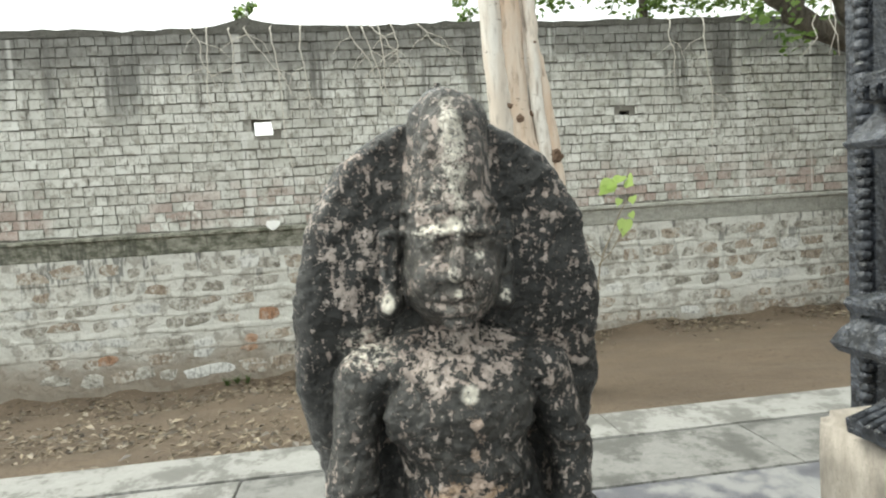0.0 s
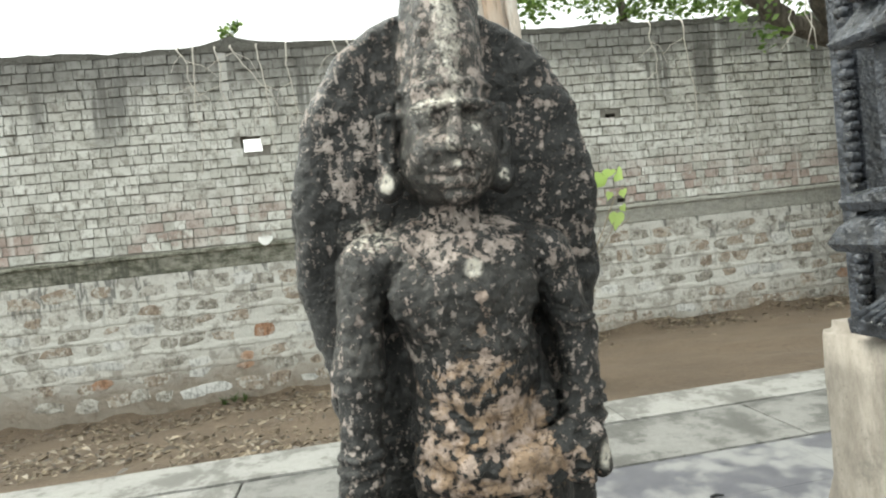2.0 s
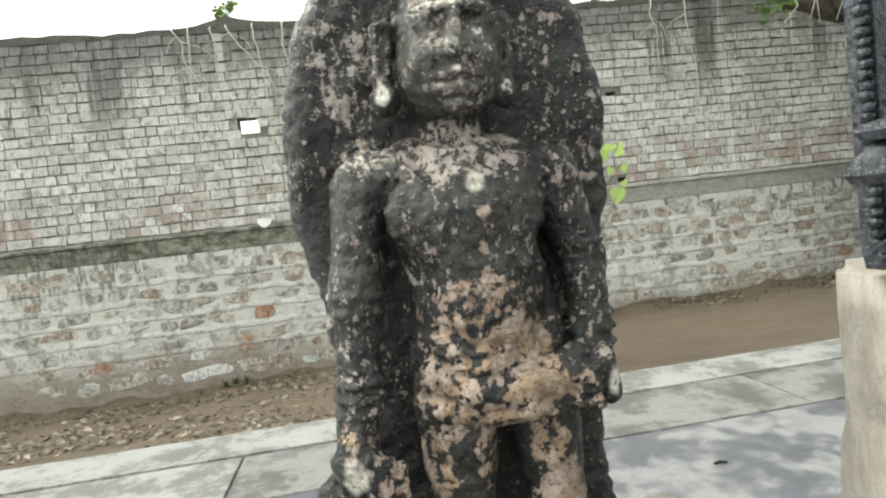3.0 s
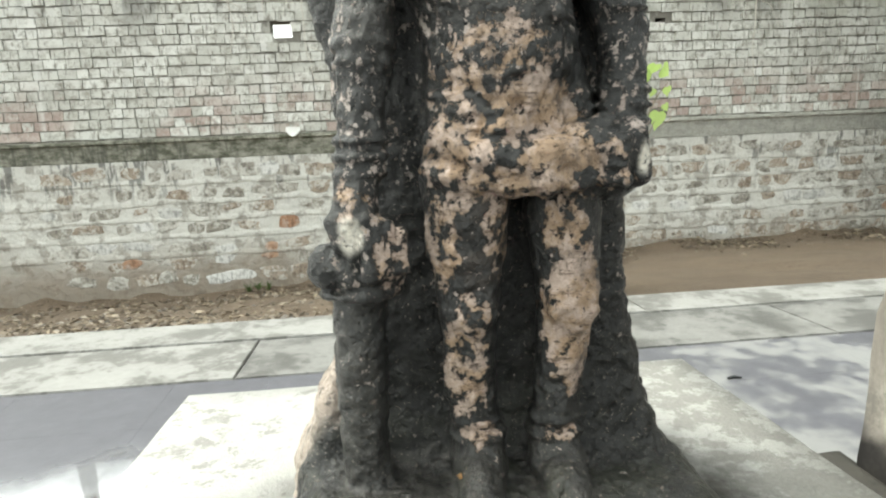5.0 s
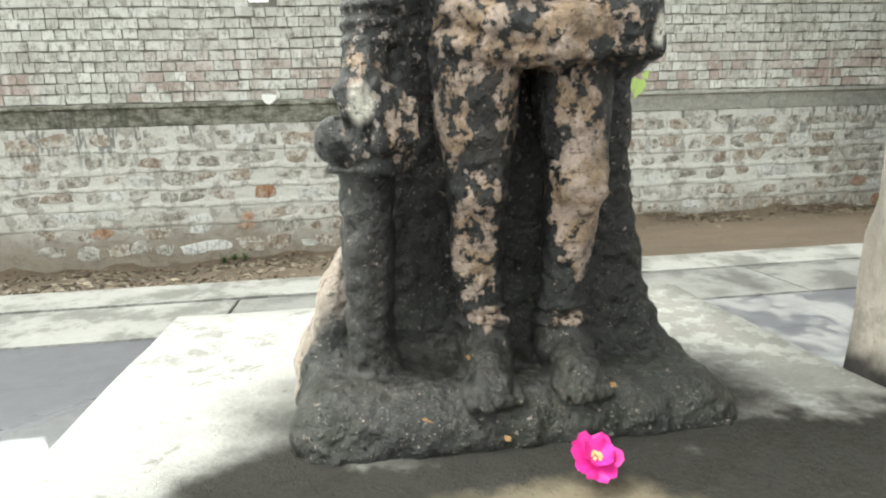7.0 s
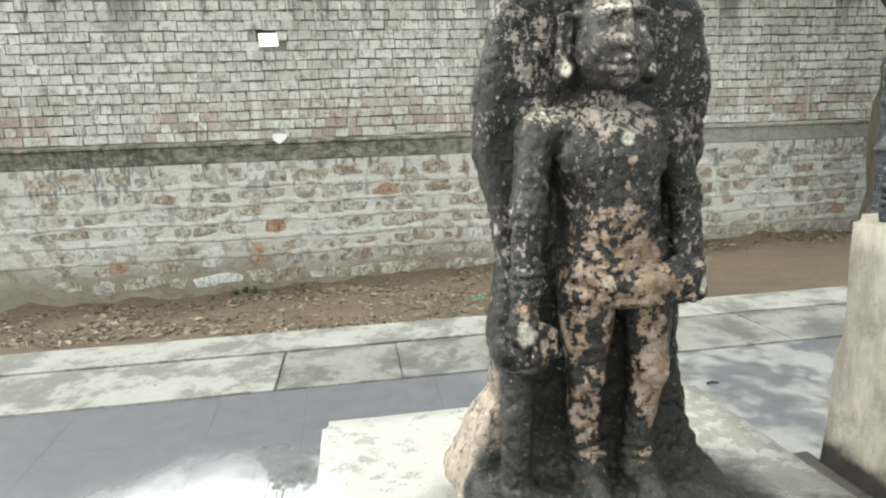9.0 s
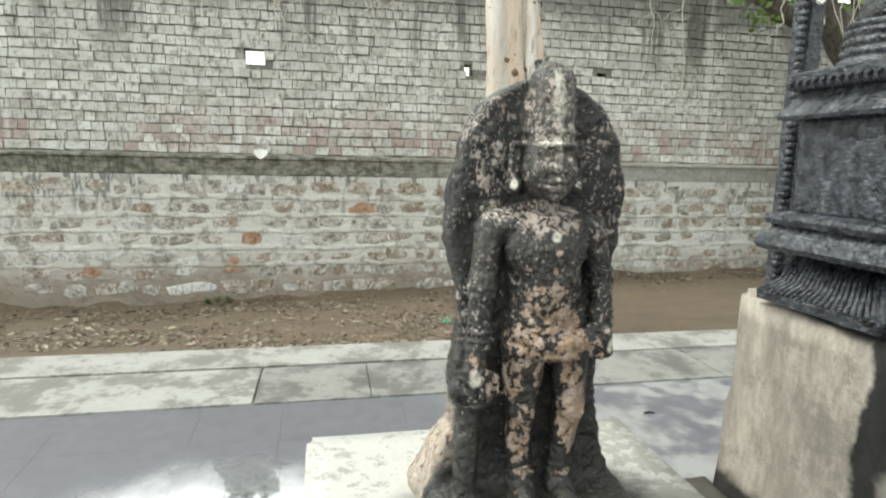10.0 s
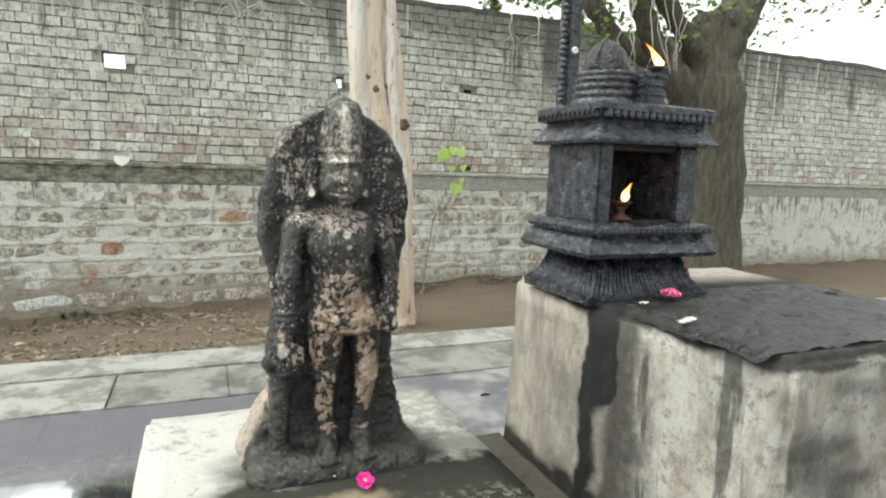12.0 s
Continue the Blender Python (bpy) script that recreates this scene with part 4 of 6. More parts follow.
standing_tree(-9.5, 16.0, 16.0, [(6.6, 0.1, 10.1, 0.55), (7.2, 0.0, 10.15, 0.52), (6.3, 0.2, 10.7, 0.50), (6.95, 0.0, 10.8, 0.58), (6.75, -0.2, 9.5, 0.28), (7.65, 0.2, 9.8, 0.30), (7.7, 0.1, 10.6, 0.38), (6.0, 0.1, 10.2, 0.34), (7.1, 0.0, 9.7, 0.30), (6.6, 0.0, 11.4, 0.5), (7.3, 0.0, 11.5, 0.45), (-0.8, 0, 16.6, 1.2), (0.9, 0.4, 17.2, 1.3), (0.0, -0.3, 15.8, 1.0)], 0.30, 230, BACKLIT_LEAF, 0.4)
standing_tree(4.6, 8.6, 5.2, [(-3.0, 0, 4.85, 0.16), (-1.75, 0, 4.95, 0.40), (-1.2, 0.2, 5.15, 0.45), (-0.55, 0, 4.95, 0.38), (-0.05, 0, 4.75, 0.34), (0.45, 0, 5.0, 0.45), (1.1, 0.1, 4.9, 0.5), (1.8, 0, 5.0, 0.5), (-0.3, 0, 5.5, 0.6), (0.9, 0, 5.6, 0.6)], 0.11, 320, CANOPY, 0.16)
for x, z in ((-1.10, 3.04), (1.16, 2.95)):
    weed = thing("wall_weed", (x, WALL_Y + 0.08, z), label="small green weed growing on top of the wall", category="weeds", group="weeds on the wall top")
    for i in range(5):
        bm = bmesh.new()
        a = 1.26 * i
        tube(bm, [(0, 0, -0.04), (0.04 * math.cos(a), 0.04 * math.sin(a), 0.05), (0.10 * math.cos(a), 0.10 * math.sin(a), 0.10 + 0.02 * (i % 3))], [0.005, 0.004, 0.002], 5)
        part("stem", bm, TWIG, weed, smooth=True)
    part("leaves", crown_mesh([((0.0, 0, 0.08), 0.10), ((0.07, 0, 0.12), 0.07), ((-0.07, 0, 0.06), 0.07)], rng, 0.07, 900), CANOPY, weed)

# dry creepers hanging over the wall
for k, (x, length, sway) in enumerate(((-1.25, 0.85, 0.10), (-1.45, 1.25, -0.03), (-0.55, 1.0, 0.03), (-0.10, 0.7, 0.35), (0.05, 0.9, 0.25), (0.12, 0.5, 0.45), (0.35, 0.75, 0.12), (0.62, 0.35, 0.3), (-1.1, 0.7, 0.45), (3.35, 0.8, 0.05), (3.74, 1.75, 0.10), (-0.85, 1.5, 0.12), (-1.6, 0.6, 0.2), (0.22, 1.15, 0.10))):
    creeper = thing("dry_creeper", (x, WALL_Y - 0.05, WALL_TOP + 0.02), label="thin dry leafless creeper hanging down the brick wall", category="creeper", group="creepers on the wall")
    bm = bmesh.new()
    pts = [(0, 0.08, 0.03), (0, -0.02, -0.02)] + [(sway * f + 0.03 * math.sin(9 * f + k), -0.02, -length * f) for f in (0.25, 0.5, 0.75, 1.0)]
    ps, rs = wiggly(pts, [0.007, 0.007, 0.006, 0.005, 0.004, 0.003], rng, 22, 0.008)
    tube(bm, ps, rs, 5)
    part("stem", bm, TWIG, creeper, smooth=True)
    for j in range(3):
        i = rng.randrange(6, 18)
        a = ps[i]
        bm = bmesh.new()
        d = rng.choice((-1, 1)) * rng.uniform(0.1, 0.3)
        q, rr = wiggly([a, (a[0] + d * 0.6, a[1] - 0.01, a[2] - 0.07), (a[0] + d, a[1], a[2] - rng.uniform(0.1, 0.3))], [0.0035, 0.003, 0.002], rng, 8, 0.006)
        tube(bm, q, rr, 4)
        part("side_twig", bm, TWIG, creeper, smooth=True)

# ---- plinth and pedestal ----
def rough_block(bm, x0, x1, y0, y1, z0, z1, cell=0.04, amp=0.004, bevel=0.012):
    """A cement block with rounded, slightly uneven faces."""
    bmesh.ops.create_cube(bm, size=1, matrix=Matrix.Translation(((x0 + x1) / 2, (y0 + y1) / 2, (z0 + z1) / 2)) @ Matrix.Diagonal((x1 - x0, y1 - y0, z1 - z0, 1)))
    bmesh.ops.bevel(bm, geom=list(bm.edges), offset=bevel, segments=3, affect="EDGES")
    cuts = int(max(x1 - x0, y1 - y0, z1 - z0) / cell)
    bmesh.ops.subdivide_edges(bm, edges=[e for e in bm.edges if e.calc_length() > 2.2 * cell], cuts=min(cuts, 14), use_grid_fill=True)
    for v in bm.verts:
        v.co += amp * noise.noise_vector(v.co * 9) + 0.4 * amp * noise.noise_vector(v.co * 37)
    return bm


bm = rough_block(bmesh.new(), -0.357, 0.352, -0.46, 0.362, -0.01, PLINTH_Z, 0.05, 0.0025)
tagged(part("plinth", bm, PLINTH, smooth=True), "pale cement plinth stained black with oil around the statue", "plinth")
bm = rough_block(bmesh.new(), 0.36, 0.53, -0.46, 0.27, -0.01, 0.275, 0.05, 0.005)
tagged(part("cement_step", bm, GRIME, smooth=True), "low grimy cement step between plinth and pedestal", "step")
bm = rough_block(bmesh.new(), 0.515, 1.25, -0.52, 0.215, -0.01, 0.722, 0.05, 0.004, 0.014)
for v in bm.verts:
    v.co.x += 0.0 if v.co.y > -0.1 else 0.18 * (-0.1 - v.co.y) * max(0.0, (0.9 - v.co.x) / 0.4)
    if v.co.z < 0.5 and v.co.y > 0.1:
        v.co.y += 0.05 * (0.722 - v.co.z)
tagged(part("pedestal", bm, PEDESTAL, smooth=True), "cream cement pedestal streaked with black oil", "pedestal")
bm = bmesh.new()
sheet(bm, spread(0.545, 1.2, 44), spread(-0.49, -0.06, 30), lambda x, y: 0.7265 + 0.007 * noise.noise((x * 16, y * 16, 0.0)) + 0.005 * noise.noise((x * 60, y * 60, 0.0)) - (0.012 if x < 0.56 else 0))
tagged(part("oil_residue", bm, CRUST, smooth=True), "crust of black lamp oil lying on the pedestal", "oil residue")

# ---- shrine ----
SX0, SX1, SY0, SY1 = 0.532, 0.795, -0.088, 0.112
shrine = thing("lamp_shrine", ((SX0 + SX1) / 2, (SY0 + SY1) / 2, 0.722), label="small oil-blackened carved granite lamp shrine on a pedestal", category="shrine")
hx, hy = (SX1 - SX0) / 2, (SY1 - SY0) / 2


def tier(*rows):
    """One moulding of the shrine, its edges worn uneven."""
    bm = stacked(bmesh.new(), [(-hx - g, hx + g, -hy - g, hy + g, z) for g, z in rows])
    bmesh.ops.subdivide_edges(bm, edges=[e for e in bm.edges if e.calc_length() > 0.1], cuts=22, use_grid_fill=True)
    for v in bm.verts:
        v.co += 0.0015 * noise.noise_vector(v.co * 30) + 0.0007 * noise.noise_vector(v.co * 110)
    return bm


foot = part("fluted_foot", tier((0.028, -0.004), (0.03, 0.012), (0.012, 0.03), (-0.01, 0.06), (-0.014, 0.092)), OILY, shrine)
for i in range(26):
    bm = bmesh.new()
    u = -1 + 2 * (i + 0.5) / 26
    tube(bm, [(u * (hx + 0.026), -hy - 0.028, 0.014), (u * (hx + 0.004), -hy - 0.006, 0.036), (u * (hx - 0.012), -hy + 0.012, 0.085)], [0.0045 + 0.0018 * math.sin(5 * i), 0.0048 + 0.0014 * math.sin(3 * i + 1), 0.0035 + 0.001 * math.sin(7 * i)], 5)
    part("flute", bm, OILY, foot, smooth=True)
for i in range(20):
    bm = bmesh.new()
    u = -1 + 2 * (i + 0.5) / 20
    tube(bm, [(-hx - 0.028, u * (hy + 0.026), 0.014), (-hx - 0.006, u * (hy + 0.004), 0.036), (-hx + 0.012, u * (hy - 0.012), 0.085)], [0.0055, 0.005, 0.004], 5)
    part("flute", bm, OILY, foot, smooth=True)
part("lotus_moulding", tier((-0.012, 0.090), (0.034, 0.094), (0.040, 0.104), (0.032, 0.122), (0.018, 0.136), (0.016, 0.140)), OILY, shrine)
plank = part("plank_moulding", tier((0.012, 0.139), (0.027, 0.142), (0.030, 0.152), (0.027, 0.160), (0.008, 0.166)), OILY, shrine)
# body: four walls round the niche
for nm, a in (
    ("side_wall", (-hx, -hx + 0.035, -hy, hy, 0.165, 0.33)),
    ("side_wall", (hx - 0.055, hx, -hy, hy, 0.165, 0.33)),
    ("back_wall", (-hx + 0.036, hx - 0.056, hy - 0.03, hy, 0.165, 0.33)),
    ("lintel", (-hx + 0.036, hx - 0.056, -hy + 0.004, hy - 0.031, 0.318, 0.33)),
    ("niche_floor", (-hx + 0.036, hx - 0.056, -hy + 0.004, hy - 0.031, 0.160, 0.170)),
):
    bm = bmesh.new()
    box(bm, *a, 0.004)
    part(nm, bm, OILY if nm == "side_wall" else CRUST, shrine)
part("eave", tier((0.0, 0.328), (0.026, 0.331), (0.029, 0.338), (0.024, 0.344), (0.006, 0.372), (0.004, 0.380)), OILY, shrine)
cornice = part("cornice", tier((0.004, 0.378), (0.016, 0.382), (0.016, 0.396), (0.022, 0.398), (0.022, 0.410), (0.014, 0.414)), OILY, shrine)
bm = box(bmesh.new(), -0.0062, 0.0062, -0.010, 0.010, -0.0085, 0.0075, 0.002)
dentil = bpy.data.meshes.new("dentil")
bm.to_mesh(dentil)
bm.free()
for i in range(16):
    ob = linked("dentil", dentil, OILY, cornice)
    ob.location = (-hx - 0.012 + (2 * hx + 0.024) * (i + 0.5) / 16, -hy - 0.019, 0.390)
for i in range(13):
    ob = linked("dentil", dentil, OILY, cornice)
    ob.matrix_basis = pose(-hx - 0.019, -hy - 0.012 + (2 * hy + 0.024) * (i + 0.5) / 13, 0.390, 0, 0, 90)
for i in range(22):
    ob = linked("dentil", dentil, OILY, plank)
    ob.location = (-hx - 0.025 + (2 * hx + 0.05) * (i + 0.5) / 22, -hy - 0.030, 0.151)
    ob.scale = (0.7, 0.6, 0.6)
# banded drum and rounded cap
bm = bmesh.new()
lathe(bm, [(0.079, 0.408), (0.080, 0.413), (0.078, 0.430), (0.073, 0.432), (0.073, 0.435), (0.076, 0.438), (0.076, 0.447), (0.071, 0.449), (0.071, 0.452), (0.074, 0.455), (0.074, 0.463), (0.069, 0.465), (0.069, 0.468), (0.072, 0.471), (0.072, 0.478), (0.067, 0.480), (0.067, 0.482), (0.070, 0.485), (0.069, 0.492), (0.040, 0.495)], -0.03, 0.03, 48)
for v in bm.verts:
    v.co += 0.0014 * noise.noise_vector(v.co * 40)
part("banded_drum", bm, OILY, shrine, smooth=True)
bm = bmesh.new()
lathe(bm, [(0.053, 0.490), (0.053, 0.502), (0.049, 0.520), (0.041, 0.538), (0.029, 0.553), (0.014, 0.563), (0.003, 0.566)], -0.036, 0.03, 32)
for v in bm.verts:
    v.co += 0.003 * noise.noise_vector(v.co * 40)
cap = part("cap", bm, CRUST, shrine, "rounded soot-black cap", smooth=True)
bm = bmesh.new()
for i in range(13):
    a = math.radians(6 + 6.6 * i)
    bmesh.ops.create_icosphere(bm, subdivisions=2, radius=0.0052, matrix=Matrix.Translation((-0.036 - 0.052 * math.cos(a) * 0.86, 0.03 - 0.052 * math.cos(a) * 0.5, 0.494 + 0.071 * math.sin(a))))
part("beaded_rib", bm, OILY, cap, smooth=True)
bm = box(bmesh.new(), 0.001, 0.052, -0.07, 0.0, 0.41, 0.492, 0.004)
block = part("lamp_block", bm, OILY, shrine)
for z in (0.414, 0.436, 0.456, 0.474):
    bm = box(bmesh.new(), -0.002, 0.055, -0.074, 0.0, z, z + 0.013, 0.004)
    part("band", bm, OILY, block)

# lamps
def flame(name, place, h, lean):
    bm = bmesh.new()
    lathe(bm, [(h * 0.05, 0), (h * 0.19, h * 0.10), (h * 0.23, h * 0.24), (h * 0.18, h * 0.46), (h * 0.10, h * 0.72), (h * 0.012, h)], steps=14)
    for v in bm.verts:
        f = max(0.0, v.co.z / h)
        v.co.x += lean * f * f + 0.12 * h * f * math.sin(9 * f + 3 * v.co.y / h)
    ob = part(name, bm, FLAME, smooth=True)
    ob.location = place
    return ob


tagged(flame("flame", (0.612, -0.075, 0.932), 0.040, 0.014), "small bright oil lamp flame in the shrine niche", "flame")
tagged(flame("flame", (0.692, -0.058, 1.220), 0.046, -0.042), "oil lamp flame on top of the shrine", "flame")
lamp = thing("oil_lamp", (0.607, -0.07, 0.892), label="small clay oil lamp on a stand in the niche", category="oil lamp")
part("bowl", lathe(bmesh.new(), [(0.012, 0.028), (0.022, 0.036), (0.024, 0.040), (0.020, 0.040), (0.010, 0.034)], steps=18), CLAY, lamp, smooth=True)
part("stand", lathe(bmesh.new(), [(0.024, 0.0), (0.022, 0.006), (0.009, 0.012), (0.009, 0.022), (0.016, 0.029)], steps=18), CLAY, lamp, smooth=True)
glow = new("niche_lamp_light", bpy.data.lights.new("niche_lamp_light", "POINT"))
glow.data.energy, glow.data.color, glow.data.shadow_soft_size = 0.02, (1.0, 0.45, 0.12), 0.012
glow.location = (0.630, -0.075, 0.962)
bowl = thing("oil_lamp", (0.690, -0.055, 1.2125), label="tiny oil lamp bowl on top of the shrine", category="oil lamp")
part("bowl", lathe(bmesh.new(), [(0.008, 0.0), (0.016, 0.006), (0.017, 0.010), (0.013, 0.009)], steps=16), BLACKWOOD, bowl, smooth=True)

pillar = thing("stone_pillar", (0.705, 0.30, -0.005), label="slim black carved stone pillar behind the shrine", category="pillar")
bm = bmesh.new()
box(bm, -0.012, 0.028, 0.0, 0.05, 0, 2.3, 0.004)
part("shaft", bm, OILY, pillar)
bm = bmesh.new()
for i in range(110):
    bmesh.ops.create_icosphere(bm, subdivisions=1, radius=0.012, matrix=Matrix.Translation((-0.018 + 0.003 * (i % 2), 0.012, 0.6 + 0.0155 * i)))
part("beaded_edge", bm, OILY, pillar, smooth=True)


# ---- statue: a solid field of blended forms, meshed on a fine grid ----
def value_noise(shape, cell, seed):
    """Smooth random field, about one feature per cell."""
    r = np.random.RandomState(seed)
    small = r.rand(*[int(s / cell) + 3 for s in shape]).astype(np.float32)
    out = small
    for axis, s in enumerate(shape):
        t = np.arange(s, dtype=np.float32) / cell
        i = t.astype(int)
        f = t - i
        f = f * f * (3 - 2 * f)
        view = [1, 1, 1]
        view[axis] = s
        f = f.reshape(view)
        out = np.take(out, i, axis) * (1 - f) + np.take(out, i + 1, axis) * f
    return out - 0.5


class Field:
    """A signed distance field on a grid; forms are blended in one by one."""

    def __init__(self, low, high, step):
        self.low, self.step = np.array(low, float), step
        self.axes = [np.arange(a, b, step, dtype=np.float32) for a, b in zip(low, high)]
        self.d = np.full([len(a) for a in self.axes], 0.05, np.float32)

    def window(self, low, high):
        cut = []
        for axis, (a, b) in enumerate(zip(low, high)):
            i = int(max(0, (a - self.low[axis]) / self.step))
            j = int(min(len(self.axes[axis]), (b - self.low[axis]) / self.step + 2))
            cut.append(slice(i, max(i, j)))
        cut = tuple(cut)
        grid = np.meshgrid(*(a[c] for a, c in zip(self.axes, cut)), indexing="ij", sparse=True)
        return cut, grid

    def blend(self, cut, new_d, k, carve=False):
        old = self.d[cut]
        if carve:
            h = np.clip(0.5 - 0.5 * (old + new_d) / k, 0, 1)
            self.d[cut] = old * (1 - h) - new_d * h + k * h * (1 - h)
        else:
            h = np.clip(0.5 + 0.5 * (old - new_d) / k, 0, 1)
            self.d[cut] = old * (1 - h) + new_d * h - k * h * (1 - h)

    def limb(self, a, b, ra, rb, k=0.008, squash=1.0, carve=False):
        """A capsule from a to b with two radii; squash flattens it in y."""
        a, b = np.array(a, float), np.array(b, float)
        m = max(ra, rb) + 0.03
        cut, (x, y, z) = self.window(np.minimum(a, b) - m, np.maximum(a, b) + m)
        ab = b - a
        t = np.clip(((x - a[0]) * ab[0] + (y - a[1]) * ab[1] + (z - a[2]) * ab[2]) / max(ab @ ab, 1e-9), 0, 1)
        d = np.sqrt((x - a[0] - t * ab[0]) ** 2 + ((y - a[1] - t * ab[1]) / squash) ** 2 + (z - a[2] - t * ab[2]) ** 2) - (ra + (rb - ra) * t)
        self.blend(cut, d.astype(np.float32) * min(1.0, squash), k, carve)

    def egg(self, c, r, k=0.008, carve=False):
        """An ellipsoid."""
        c, r = np.array(c, float), np.array(r, float)
        cut, (x, y, z) = self.window(c - r - 0.03, c + r + 0.03)
        q = np.sqrt(((x - c[0]) / r[0]) ** 2 + ((y - c[1]) / r[1]) ** 2 + ((z - c[2]) / r[2]) ** 2)
        self.blend(cut, ((q - 1) * r.min()).astype(np.float32), k, carve)

    def ring(self, c, rx, ry, thick, k=0.004, dip=0.0):
        """A band round an upright limb, dipping forward by dip."""
        m = max(rx, ry) + thick + 0.02
        cut, (x, y, z) = self.window((c[0] - m, c[1] - m, c[2] - m), (c[0] + m, c[1] + m, c[2] + m))
        q = np.sqrt(((x - c[0]) / rx) ** 2 + ((y - c[1]) / ry) ** 2)
        d = np.sqrt(((q - 1) * min(rx, ry)) ** 2 + (z - c[2] - dip * (y - c[1]) / ry) ** 2) - thick
        self.blend(cut, d.astype(np.float32), k)

    def mesh(self, name):
        """Surface nets: one vertex in each cell that the surface crosses."""
        d = self.d
        inside = d < 0
        n0, n1, n2 = d.shape
        total = np.zeros((n0 - 1, n1 - 1, n2 - 1), np.int8)
        for i in (0, 1):
            for j in (0, 1):
                for k in (0, 1):
                    total += inside[i : n0 - 1 + i, j : n1 - 1 + j, k : n2 - 1 + k]
        cells = np.argwhere((total > 0) & (total < 8))
        index = np.full(total.shape, -1, np.int64)
        index[tuple(cells.T)] = np.arange(len(cells))
        acc, cnt = np.zeros((len(cells), 3)), np.zeros(len(cells))
        corners = [(i, j, k) for i in (0, 1) for j in (0, 1) for k in (0, 1)]
        for a in corners:
            for axis in range(3):
                if a[axis]:
                    continue
                b = list(a)
                b[axis] = 1
                da, db = d[tuple((cells + a).T)], d[tuple((cells + b).T)]
                hit = (da < 0) != (db < 0)
                t = np.where(hit, da / np.where(hit, da - db, 1), 0)
                p = np.tile(np.array(a, float), (len(cells), 1))
                p[:, axis] += t
                acc += p * hit[:, None]
                cnt += hit
        verts = (cells + acc / cnt[:, None]) * self.step + self.low
        faces = []
        for axis in range(3):
            u, v = (axis + 1) % 3, (axis + 2) % 3
            lo, hi = [slice(None)] * 3, [slice(None)] * 3
            lo[axis], hi[axis] = slice(0, -1), slice(1, None)
            cross = np.argwhere(inside[tuple(lo)] != inside[tuple(hi)])
            cross = cross[(cross[:, u] > 0) & (cross[:, v] > 0) & (cross[:, u] < d.shape[u] - 1) & (cross[:, v] < d.shape[v] - 1)]
            quad = []
            for du, dv in ((-1, -1), (0, -1), (0, 0), (-1, 0)):
                q = cross.copy()
                q[:, u] += du
                q[:, v] += dv
                quad.append(index[tuple(q.T)])
            quad = np.stack(quad, 1)
            flip = ~inside[tuple(cross.T)]
            quad[flip] = quad[flip][:, ::-1]
            faces.append(quad)
        faces = np.concatenate(faces)
        faces = faces[(faces >= 0).all(1)]
        me = bpy.data.meshes.new(name)
        me.vertices.add(len(verts))
        me.vertices.foreach_set("co", verts.astype(np.float32).ravel())
        me.loops.add(faces.size)
        me.loops.foreach_set("vertex_index", faces.astype(np.int32).ravel())
        me.polygons.add(len(faces))
        me.polygons.foreach_set("loop_start", np.arange(0, faces.size, 4, dtype=np.int32))
        me.update(calc_edges=True)
        me.validate()
        return me


